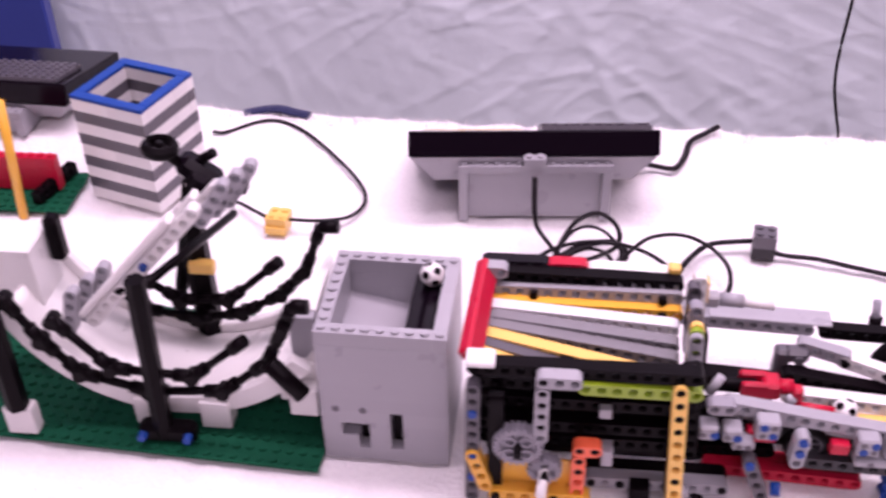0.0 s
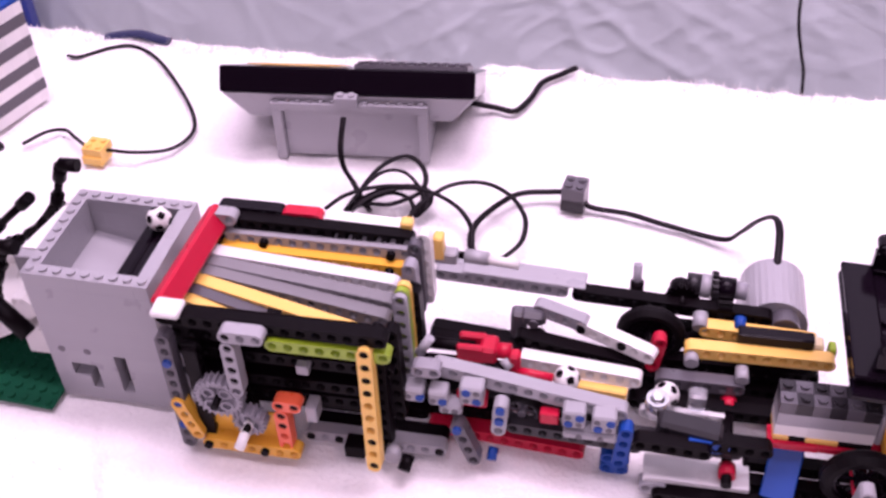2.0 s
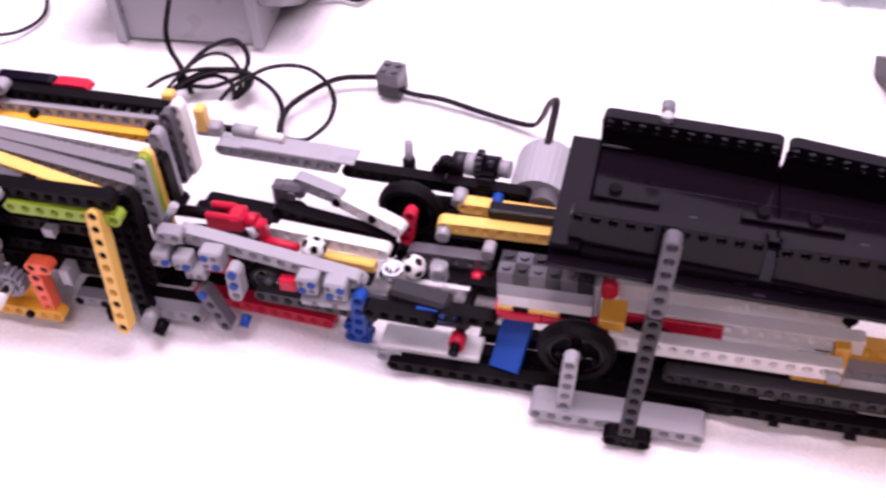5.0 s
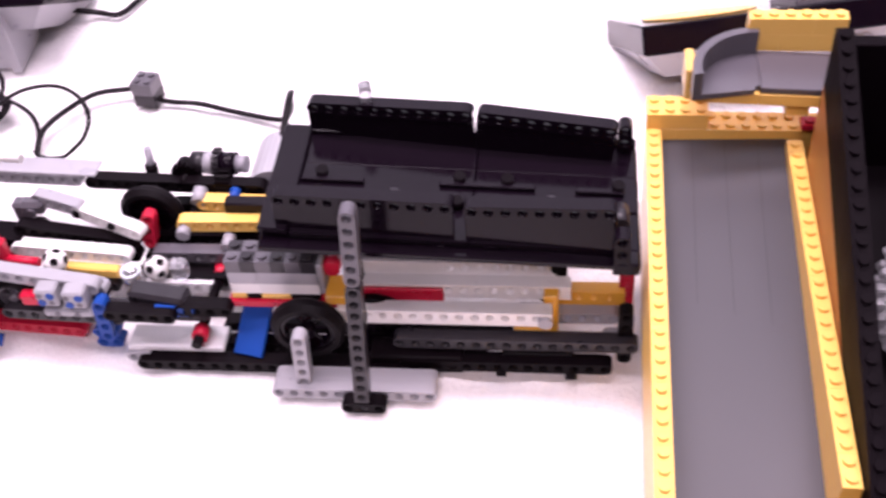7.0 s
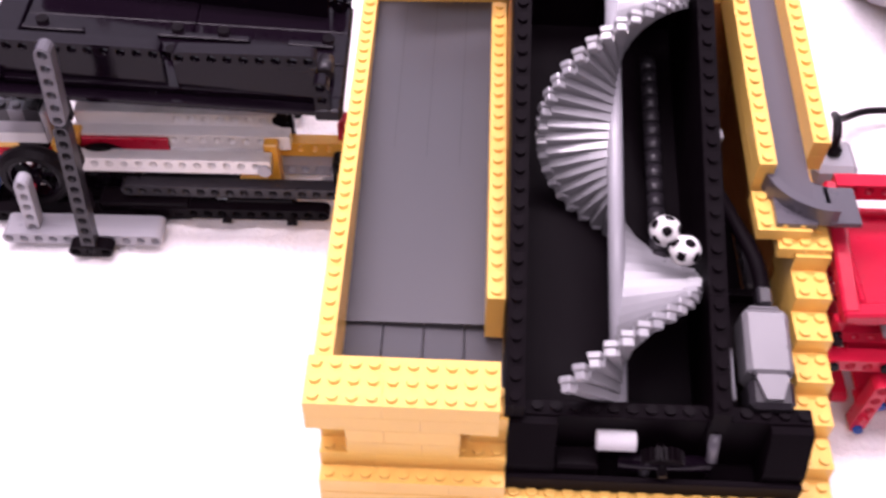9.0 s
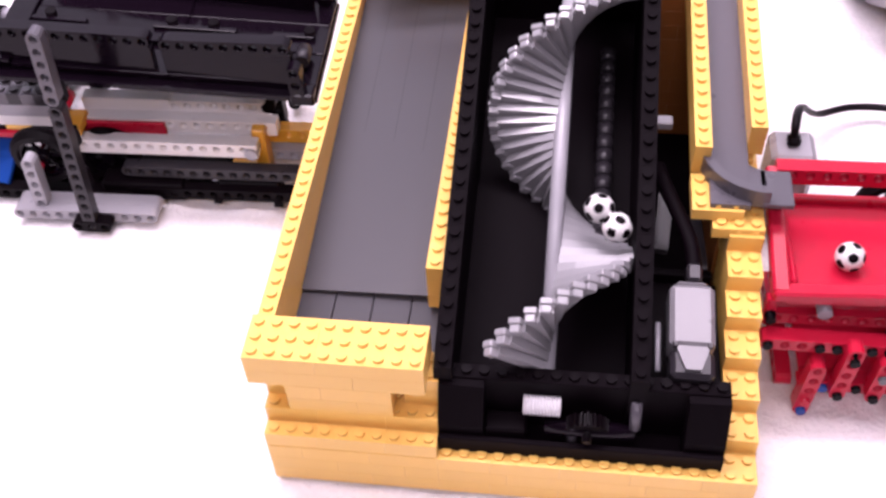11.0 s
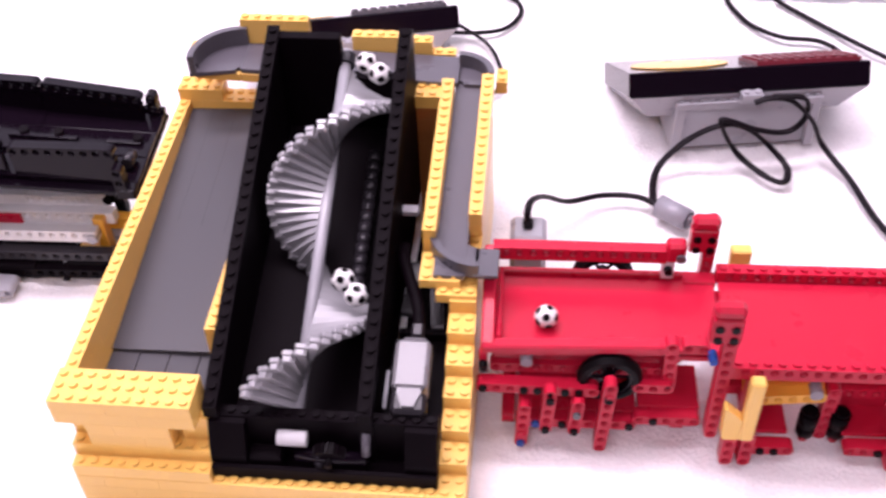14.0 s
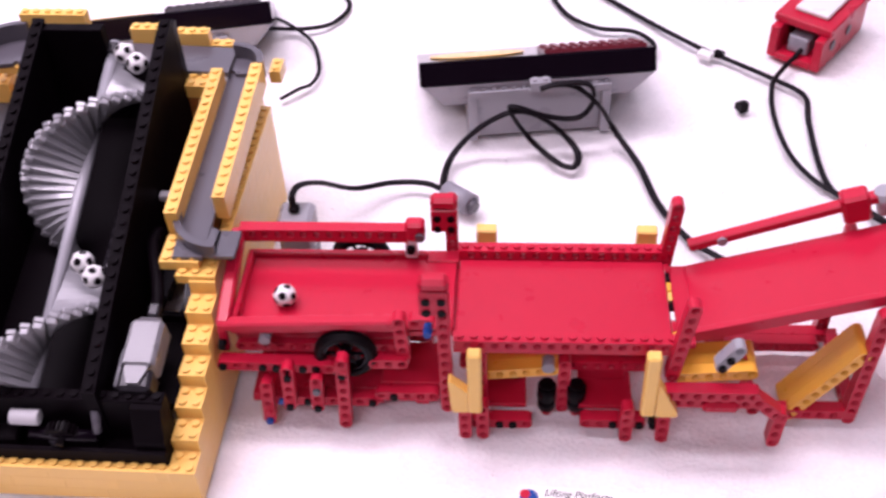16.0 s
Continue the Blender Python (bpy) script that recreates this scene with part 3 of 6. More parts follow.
# one slat: flat tapering blade, stem and wider square cap at the rim
prism(bm, [(-0.0026, 0.002), (-0.0033, 0.012), (-0.0033, 0.0325), (0.0033, 0.0325), (0.0033, 0.012), (0.0026, 0.002)], "y", -half * 0.98, half * 0.86)
cbox(bm, (0.0316, -half * 1.6, -0.0023), (0.0366, half * 0.1, 0.0023), 0.0004)
cbox(bm, (0.0309, half * 0.1, -0.0029), (0.0373, half * 1.5, 0.0029), 0.0005)
slat_mesh = to_mesh("slat", bm, SLAT)
for k in range(int(SLEN / TURN_LEN * PER)):
    part("slat", slat_mesh, None, screw, "", pose(0, k * TURN_LEN / PER + half, 0, 0, S_PHASE + k * 360 / PER, 0))
bm = bmesh.new()
ring(bm, (0, SLEN + 0.005, 0), (0, 1, 0), 0.0028, 0.0060, 0.004, 18)
part("bearing", bm, DKG, screw)

# motor beside the trough
bm = bmesh.new()
cbox(bm, (0, -0.0010, 0), (0.0200, 0.0300, 0.0185), 0.0022)
cbox(bm, (0.0030, 0.0295, 0.0020), (0.0174, 0.0325, 0.0165), 0.0015)
motor = part("motor", bm, LVG, lift, "pale grey motor with a dark end", pose(0.1805, 0.0425, 0.060, 12))
bm = bmesh.new()
cbox(bm, (0.0005, -0.0150, 0.0005), (0.0199, -0.0012, 0.0165), 0.0022)
part("motor_end", bm, DKG, motor)
bm = bmesh.new()
prism(bm, [(0.0026, -0.0009), (0.0178, -0.0009), (0.0136, -0.0120), (0.0068, -0.0120)], "z", 0.0150, 0.0185)
part("motor_tongue", bm, LVG, motor)
for ex in (0.0012, 0.0164):
    block(motor, "motor_lug", (ex, -0.0020, 0.0165), (ex + 0.0024, 0.0010, 0.0194), DKG, "", 0.0006)
bm = bmesh.new()
tube(bm, [(0.0112, 0.03, 0.012), (0.0112, 0.044, 0.013), (0.0085, 0.058, 0.014), (-0.002, 0.088, 0.010), (-0.004, 0.105, 0.000)], 0.0029, 8, 1.3)
part("motor_cable", bm, BLKM, motor)
block(motor, "cable_boot", (0.0078, 0.0330, 0.0085), (0.0146, 0.0420, 0.0165), DKG, "", 0.0012)
block(lift, "motor_bay_wall", (0.176, 0.1, 0.03), (0.205, 0.104, 0.052), BLK)
# bay bottom coloured black to stand in for the bay's deep shade
block(lift, "bay_bed", (0.173, 0.036, 0.040), (0.2075, 0.0998, 0.046), BLK)
block(lift, "bay_bed", (0.173, 0.1042, 0.0020), (0.2155, 0.2535, 0.0060), BLKM)
# inner bay walls: yellow bricks, their shade painted in as brown
for k in range(11):
    course(lift, YELS, 0.1725, 0.2540, k * H, 5, "x", 1, 4 if k % 2 else 2, False)
for k in range(9):
    course(lift, YELS, 0.2075, 0.1180, k * H, 17, "y", 1, 4 if k % 2 else 2, False)
beam(lift, 5, DKG, (0.1800, 0.118, 0.052), (0.10, 1, 0.22), (1, 0, 0), name="bay_beam")
beam(lift, 4, DKG, (0.1990, 0.108, 0.050), (-0.10, 1, 0.22), (1, 0, 0), name="bay_beam")
block(lift, "bay_block", (0.1722, 0.1650, 0.0880), (0.1830, 0.1715, 0.0930), LGR, "pale block beside the track", 0.0008)
rod(lift, "axle", (0.1765, 0.0330, 0.0640), (0.1765, 0.0560, 0.0690), 0.0012, LGR)

# delivery track down the outer side, with curved grey gutters
TRX0, TRX1 = 0.1900, 0.2245
for x0, y0, n in ((TRX0, 0.129, 17), (TRX1 - U, 0.143, 16)):
    for k in range(2):
        done, ln = 0, 4
        while done < n:
            m = min(ln, n - done)
            part("brick", brick_mesh(1, m, H, YEL), None, lift, "", pose(x0, y0, 0.094 + (y0 - 0.13) * 0.085, 4.86) @ pose(0, done * U, k * H))
            done += m
bm = bmesh.new()
prism(bm, [(0.105, 0.0955), (0.29, 0.111), (0.29, 0.114), (0.105, 0.0985)], "x", TRX0 + U, TRX1 - U)
part("track_floor", bm, DGR, lift)
course(lift, YEL, TRX0, 0.103, 0.0895, 3, "x", 3, 3, h=0.0064)
brick(lift, 3, 2, YEL, TRX0 + 0.010, 0.098, 0.083, 0.0064)


def gutter(parent, cx, cy, z, r0, r1, a0, a1, high, thick=0.0045):
    """A curved grey gutter: floor, and a wall on its outer side."""
    bm = bmesh.new()
    n = 14
    prof = [(r0, 0), (r1, 0), (r1, high), (r1 - thick, high), (r1 - thick, 0.003), (r0, 0.003)]
    rows = []
    for k in range(n + 1):
        a = radians(a0 + (a1 - a0) * k / n)
        rows.append([bm.verts.new((cx + r * math.cos(a), cy + r * math.sin(a), z + h)) for r, h in prof])
    for u, v in zip(rows, rows[1:]):
        for j in range(len(prof)):
            bm.faces.new((u[j], v[j], v[(j + 1) % len(prof)], u[(j + 1) % len(prof)]))
    bm.faces.new(rows[0][::-1])
    bm.faces.new(rows[-1])
    return part("gutter", bm, DGR, parent)


gutter(lift, 0.2235, 0.136, 0.0965, 0.008, 0.030, 180, 272, 0.010)
block(lift, "gutter_lip", (0.2215, 0.1055, 0.0965), (0.236, 0.128, 0.0995), DGR)
gutter(lift, 0.2000, 0.270, 0.112, 0.004, 0.0245, 0, 92, 0.013)
brick(lift, 1, 2, YEL, 0.2250, 0.2780, 0.1020)
gutter(lift, 0.0510, 0.2660, 0.1215, 0.003, 0.034, 90, 190, 0.016)
# rear walkway behind the trough
block(lift, "rear_floor", (0.051, 0.2665, 0.1215), (0.2, 0.2975, 0.1250), DGR, "", 0.0004, pose(0.051, 0, 0.1215, 0, 2.6) @ pose(-0.051, 0, -0.1215))
for k in range(2):
    course(lift, YEL, 0.046, 0.2985, 0.1240 + k * H, 6, "x", 1, 4 if k else 2)
walk_tilt = pose(0.051, 0, 0.1215, 0, 2.6) @ pose(-0.051, 0, -0.1215)
for x0, x1 in ((0.0190, 0.0509), (0.0511, 0.0829), (0.0831, 0.1149), (0.1151, 0.1700)):
    block(lift, "walkway_plate", (x0, 0.2660, 0.1145), (x1, 0.2984, 0.1212), YEL, "", 0.0004, walk_tilt)
block(lift, "walkway_bracket", (0.0145, 0.2690, 0.1150), (0.0188, 0.2880, 0.1330), YEL, "", 0.0006)
block(lift, "walkway_support", (0.0655, 0.2720, 0.1030), (0.0775, 0.2830, 0.1140), YEL, "", 0.0006)
course(lift, YEL, 0.124, 0.2985, 0.1000, 10, "x", 1, 4)
course(lift, YEL, 0.124, 0.2985, 0.1096, 9, "x", 1, 3)
course(lift, YEL, 0.124, 0.2985, 0.1192, 7, "x", 1, 4)
course(lift, YEL, 0.124, 0.2985, 0.1288, 4, "x", 1, 2, True, 0.0032)
course(lift, YEL, 0.1715, 0.2540, 0.1058, 3, "x", 1, 3)
course(lift, YEL, 0.1715, 0.2620, 0.1058, 3, "x", 1, 3)
brick(lift, 1, 1, RED, 0.0775, 0.2805, 0.0868, 0.0032, True, "brick", "small red brick")

# ---- grey hopper ----
hop = thing("grey_hopper", "light grey brick-built hopper box with studded rim", "brick box", pose(0.0125, 0.5305, 0, 0, 0, -1.5))
GW, GD = 9, 9
for k in range(10):
    f = 4 if k % 2 else 2
    last = k == 9
    if k < 9:
        block(hop, "wall_panel", (0, 0, k * H) if k else (0, 0, 0), (GW * U, U, (k + 1) * H), LGR, "", 0.00002) if k not in (1, 2, 3) else None
    if k in (1, 2, 3):
        for x0, x1 in {1: ((0, 2.6), (3.4, 4.9), (5.8, 9)), 2: ((0, 1.4), (3.4, 4.9), (5.8, 9)), 3: ((0, 4.9), (5.8, 9))}[k]:
            block(hop, "wall_panel", (x0 * U, 0, k * H), (x1 * U, U, (k + 1) * H), LGR, "", 0.00002)
    if last:
        course(hop, LGR, 0, 0, k * H, GW, "x", 1, f)
    course(hop, LGR, 0, U, k * H, GD - 2, "y", 1, f, last or k == 8)
    course(hop, LGR, (GW - 1) * U, U, k * H, GD - 2, "y", 1, f, False)
    course(hop, LGR, 0, (GD - 1) * U, k * H, GW, "x", 1, f, last)
block(hop, "recess_back", (U * 0.5, U * 1.02, H), (8 * U, U * 1.3, 4 * H), BLK)
bm = bmesh.new()
prism(bm, [(0.008, 0.074), (0.064, 0.074), (0.064, 0.07), (0.008, 0.07)], "x", U, (GW - 1) * U)
for v in bm.verts:
    v.co.z -= 0.012 * v.co.x / 0.06
part("hopper_floor", bm, LGR, hop)
for sx in (0.0475, 0.0556):
    block(hop, "lift_slab", (sx, 0.0095, 0.0835), (sx + 0.0079, 0.0625, 0.0912), BLKG, "black lifting slab in the hopper", 0.0014)
for sy in (0.0180, 0.0520):
    beam(hop, 3, BLK, (0.0556, sy, 0.0680), (0, 0, 1), (0, 1, 0), name="slab_leg")
for hx in (0.0085, 0.024):
    rod(hop, "hole_plug", (hx, -0.0003, 0.0395), (hx, 0.002, 0.0395), 0.0022, DGR)

# ---- lever machine: black frame with a fan of coloured levers ----
lev = thing("lever_machine", "black machine with a fan of coloured levers and grey gear", "brick machine")
UP, SIDE, OUT = (0, 0, 1), (1, 0, 0), (0, 1, 0)
beam(lev, 11, DGR, (0.0995, 0.508, 0.0045), (0.005, 0, 1), OUT, name="upright")
for hz in (0.0165, 0.0325, 0.0645):
    pin(lev, (0.0995 + 0.005 * hz, 0.5068, hz + 0.004), OUT, BLU)
beam(lev, 11, BLK, (0.0965, 0.585, 0.0045), (0.05, 0, 1), OUT, name="upright")
# long black rails of the front and the dark frame behind them
beam(lev, 15, BLK, (0.1, 0.514, 0.0945))
for by, bz, bx, n in ((0.520, 0.0800, 0.103, 14), (0.521, 0.0660, 0.1, 15), (0.520, 0.0500, 0.104, 14), (0.523, 0.0360, 0.104, 13), (0.535, 0.073, 0.102, 14), (0.534, 0.058, 0.104, 13), (0.536, 0.043, 0.102, 14), (0.536, 0.028, 0.104, 13), (0.55, 0.05, 0.103, 14), (0.55, 0.02, 0.104, 14), (0.572, 0.05, 0.102, 14), (0.585, 0.03, 0.102, 14)):
    beam(lev, n, BLK, (bx, by, bz))
for cy in (0.53, 0.545, 0.56, 0.575):
    beam(lev, 9, BLK, (0.112 + (cy - 0.53) * 1.2, cy - 0.02, 0.012), (0, 0, 1), SIDE, name="cross_beam")
# added black sheet that stops light between the beams, for a dark interior
block(lev, "back_panel", (0.106, 0.5260, 0.020), (0.208, 0.5275, 0.090), BLK)
block(lev, "end_cap", (0.0960, 0.5060, 0.0985), (0.1110, 0.5185, 0.1025), WHT, "white end cap", 0.001)
block(lev, "stop_bar", (-0.0085, 0, -0.004), (0.0048, 0.078, 0.004), RED, "red stop bar across the lever ends", 0.0015, pose(0.0985, 0.517, 0.0935, 0, 56, -3))
beam(lev, 2, LGR, (0.1020, 0.590, 0.0970), SIDE, OUT)
# rear rails
beam(lev, 5, BLKG, (0.1015, 0.602, 0.0930))
beam(lev, 3, RED, (0.139, 0.602, 0.0925))
beam(lev, 6, WHT, (0.1625, 0.602, 0.0910), (1, 0, -0.03))
beam(lev, 13, BLK, (0.1125, 0.594, 0.0915), (1, 0, -0.015))
beam(lev, 14, LGR, (0.1045, 0.590, 0.0845), (1, 0, 0))
beam(lev, 14, YELD, (0.1045, 0.5838, 0.0788), (1, 0, -0.015))
beam(lev, 14, BLK, (0.1045, 0.5885, 0.0675), (1, 0, -0.015))
for hx in (0.1285, 0.2005):
    pin(lev, (hx, 0.5868, 0.0845), OUT, BLK)
    pin(lev, (hx, 0.5803, 0.0788 - 0.015 * (hx - 0.1045)), OUT, BLK)
block(lev, "cap", (0.2035, 0.597, 0.0925), (0.2105, 0.604, 0.0975), YEL, "", 0.001)
# the fan of levers
for mat_, y0, y1, n, z0, dz in ((VLG, 0.5735, 0.5680, 14, 0.083, -0.03), (LVG, 0.5660, 0.5570, 14, 0.0825, -0.05), (LVG, 0.5590, 0.5480, 14, 0.082, -0.07), (YEL, 0.5515, 0.5345, 13, 0.0815, -0.09), (DGR, 0.5445, 0.5270, 11, 0.081, -0.13), (YEL, 0.5380, 0.5225, 8, 0.0805, -0.18)):
    beam(lev, n, mat_, (0.1015, y0, z0), (0.106, y1 - y0, 0.106 * dz * 1.2), OUT, name="lever")
# gate of upright beams at the exit
for mat_, gx, gy, top, n, th in ((WHT, 0.2195, 0.5860, 0.1035, 6, 0.0077), (DGR, 0.2160, 0.5800, 0.1015, 6, 0.0077), (MGR, 0.2160, 0.5650, 0.1000, 6, 0.0077), (BLK, 0.2190, 0.5570, 0.0900, 5, 0.0077), (YEL, 0.2155, 0.5515, 0.0975, 8, 0.0038), (LIM, 0.2152, 0.5476, 0.0970, 8, 0.0038), (PGR, 0.2149, 0.5437, 0.0962, 8, 0.0038), (BLK, 0.2140, 0.5270, 0.0900, 8, 0.0077)):
    beam(lev, n, mat_, (gx, gy, top - 0.004), (0.04, -0.06, -1), (0, 1, 0), th, "gate_beam")
# front: grey angle, lime beam, yellow post, gears, orange angle, bent yellow beam
beam(lev, 3, LGR, (0.1355, 0.5062, 0.0945))
beam(lev, 5, LGR, (0.1355, 0.5061, 0.0945 - U), (0, 0, -1))
for hz in (0, 1, 2, 3, 4):
    pin(lev, (0.1355, 0.5075, 0.0945 - U * hz), OUT, BLK)
beam(lev, 8, LIM, (0.157, 0.5115, 0.0865), (1, 0.05, -0.06))
beam(lev, 10, YEL, (0.2045, 0.5100, 0.0880), (0.040, -0.165, -0.98), OUT, name="post")
beam(lev, 12, BLK, (0.2085, 0.5185, 0.0930), (0, 0.0, -1), OUT, name="post")
for k in (0, 1, 2, 3, 7, 9):
    pin(lev, (0.2045 + 0.0403 * k * U, 0.5112 - 0.166 * k * U, 0.0880 - 0.985 * k * U), OUT, BLK)
gear(lev, (0.124, 0.5055, 0.047), (0, -1, 0), 0.0127, 24, MGR, 0.0036, 4, label="grey toothed gear wheel")
gear(lev, (0.1385, 0.5055, 0.030), (0, -1, 0), 0.0085, 16, MGR, 0.0036, 2, label="small grey toothed gear wheel")
rod(lev, "axle_end", (0.1385, 0.5035, 0.030), (0.137, 0.488, 0.026), 0.0028, WHT)
beam(lev, 2, ORG, (0.1565, 0.5070, 0.0455))
beam(lev, 4, ORG, (0.1565, 0.5071, 0.0375), (0, 0, -1))
for a_, b_ in ((0.1565, 0.0455), (0.1645, 0.0455), (0.1565, 0.0375), (0.1565, 0.0295)):
    pin(lev, (a_, 0.5082, b_), OUT, BLK)
beam(lev, 7, YELD, (0.1125, 0.506, 0.0085), (1, 0, -0.01))
beam(lev, 4, YELD, (0.1070, 0.506, 0.0150), (-0.28, 0, 0.9))
block(lev, "guard_plate", (0.1045, 0.5098, 0.008), (0.156, 0.5125, 0.03), YELD, "", 0.0006)
pin(lev, (0.1125, 0.504, 0.0085), OUT, BLK)
pin(lev, (0.1445, 0.504, 0.0085), OUT, BLK)
beam(lev, 10, LGR, (0.165, 0.5230, 0.0045), (1, 0, 0))
beam(lev, 10, BLK, (0.165, 0.5312, 0.0045), (1, 0, 0))
for by, bz in ((0.541, 0.012), (0.549, 0.021), (0.559, 0.012)):
    beam(lev, 9, BLK, (0.160, by, bz))
for k in (0, 2, 9):
    pin(lev, (0.165 + k * U, 0.5222, 0.0045), OUT, BLK)
block(lev, "foot", (0.1860, 0.511, 0), (0.1970, 0.521, 0.009), BLK)
block(lev, "connector", (0.1655, 0.5125, 0.0615), (0.172, 0.520, 0.068), LGR)
block(lev, "connector", (0.1685, 0.508, 0.030), (0.1745, 0.518, 0.041), LGR)
rod(lev, "axle_end", (0.222, 0.511, 0.0085), (0.2205, 0.5035, 0.005), 0.0035, BLK)
rod(lev, "bush", (0.2135, 0.508, 0.0085), (0.2135, 0.516, 0.0085), 0.0045, LGR)

# ---- pusher machine between the levers and the ramp ----
mid = thing("pusher_machine", "mixed grey, black and white studless pusher with wheels and motor", "brick machine")
# rear rail of grey, then black, with rods and a motor on it
beam(mid, 10, PGR, (0.2205, 0.6216, 0.0427), (1, -0.06, 0))
beam(mid, 10, PGR, (0.2205, 0.6296, 0.0427), (1, -0.06, 0))
block(mid, "rail_tile", (0.2340, 0.6175, 0.0466), (0.3060, 0.6315, 0.0480), LGR, "", 0.0005, pose(0.234, 0.625, 0, 0, 0, -3.3) @ pose(-0.234, -0.6255, 0))
beam(mid, 14, BLK, (0.3020, 0.6155, 0.0427), (1, -0.05, 0))
rod(mid, "rod", (0.2215, 0.611, 0.0665), (0.238, 0.6105, 0.0665), 0.0022, BLK)
rod(mid, "sleeve", (0.237, 0.6105, 0.0665), (0.2505, 0.6095, 0.0665), 0.0042, LGR)
rod(mid, "rod", (0.2505, 0.6095, 0.0660), (0.268, 0.608, 0.0655), 0.003, WHT)
block(mid, "bracket", (0.2215, 0.5955, 0.074), (0.2275, 0.6035, 0.090), YEL, "", 0.001)
block(mid, "bracket", (0.2195, 0.597, 0.070), (0.2345, 0.605, 0.078), LGR, "", 0.001)
rod(mid, "axle", (0.3345, 0.6270, 0.0370), (0.3339, 0.6316, 0.0540), 0.0026, MGR)
rod(mid, "axle", (0.3345, 0.6270, 0.0370), (0.3344, 0.6280, 0.0440), 0.0040, BLK)
wheel(mid, (0.3440, 0.5940, 0.0372), (0.05, 1, 0), 0.0192, BLKG, 0.0045)
rod(mid, "wheel_web", (0.3440, 0.5958, 0.0372), (0.3441, 0.5978, 0.0372), 0.0142, BLK, n=28)
rod(mid, "wheel_axle", (0.3440, 0.5798, 0.0387), (0.3440, 0.6098, 0.0387), 0.0024, BLK)
rod(mid, "gearhead", (0.3585, 0.6260, 0.0465), (0.3585, 0.6180, 0.0465), 0.006, BLK)
rod(mid, "gearhead", (0.3620, 0.6268, 0.0472), (0.3700, 0.6263, 0.0472), 0.0066, DKG, n=16)
rod(mid, "gearhead", (0.3700, 0.6263, 0.0472), (0.3755, 0.6258, 0.0472), 0.0070, LGR, n=16)
gear(mid, (0.3775, 0.6258, 0.0472), (1, 0, 0), 0.0085, 16, DKG, 0.0018, 0)
gear(mid, (0.3600, 0.6177, 0.0454), (0, 1, 0), 0.0085, 16, BLK, 0.0018, 0)
for by, bz, bx, n in ((0.560, 0.020, 0.338, 11), (0.572, 0.012, 0.340, 11), (0.585, 0.012, 0.340, 11), (0.598, 0.012, 0.345, 10)):
    beam(mid, n, BLK, (bx, by, bz), (1, -0.02, 0))
rod(mid, "gearhead", (0.3790, 0.6258, 0.0472), (0.3890, 0.6253, 0.0472), 0.0068, BLKG, n=16)
rod(mid, "gearhead", (0.3890, 0.6253, 0.0472), (0.3955, 0.6248, 0.0472), 0.0052, MGR, n=16)
gear(mid, (0.3835, 0.6141, 0.0440), (1, 0, 0), 0.0065, 12, BLK, 0.004, 0)
bm = bmesh.new()
n = 30
prof = [(0.0320 + (0.0185 - (0.0003 if k % 2 else 0)) * math.sin(math.pi * k / n), 0.4125 + (0.0182 - (0.0003 if k % 2 else 0)) * math.cos(math.pi * k / n)) for k in range(n + 1)]
prism(bm, prof + [(0.0120, 0.3943), (0.0120, 0.4307)], "y", 0.6150, 0.6520)
part("motor", bm, LGR, mid, "large pale grey ribbed motor")
bm = bmesh.new()
prof = [(0.0300 + 0.0165 * math.sin(math.pi * k / 16), 0.4165 + 0.0105 * math.cos(math.pi * k / 16)) for k in range(17)]
prism(bm, prof, "y", 0.6060, 0.6149)
part("motor_nose", bm, DGR, mid, "dark grey rounded motor nose")
block(mid, "motor_seat", (0.3900, 0.5873, 0.0262), (0.4300, 0.5953, 0.0502), BLKG, "", 0.001)
rod(mid, "sleeve", (0.3705, 0.6074, 0.0429), (0.3705, 0.5984, 0.0404), 0.0042, LGR)
rod(mid, "sleeve", (0.3920, 0.6065, 0.0437), (0.3920, 0.5995, 0.0417), 0.0032, BLU)
rod(mid, "sleeve", (0.3665, 0.5825, 0.0376), (0.3665, 0.5745, 0.0366), 0.0040, LGR)
rod(mid, "sleeve", (0.3935, 0.5764, 0.0353), (0.3935, 0.5679, 0.0343), 0.0036, LGR)
beam(mid, 10, YEL, (0.3660, 0.5834, 0.0395), (1, 0.015, 0), OUT)
beam(mid, 8, YEL, (0.3740, 0.6013, 0.0387), (1, -0.04, 0), OUT)
block(mid, "motor_foot", (0.3960, 0.6160, 0.0), (0.4290, 0.6500, 0.0119), DKG, "", 0.001)
block(mid, "tan_block", (0.4190, 0.5889, 0.0369), (0.4360, 0.5984, 0.0449), TAN, "tan block", 0.0015)
block(mid, "lime_tip", (0.4385, 0.5884, 0.0360), (0.4425, 0.5964, 0.0440), LIM, "", 0.0008)
for by, bz, bx, n, m_ in ((0.600, 0.028, 0.366, 9, BLK), (0.570, 0.028, 0.352, 6, DGR), (0.556, 0.018, 0.345, 6, VLG), (0.590, 0.022, 0.345, 12, BLK), (0.612, 0.026, 0.352, 11, BLK)):
    beam(mid, n, m_, (bx, by, bz))
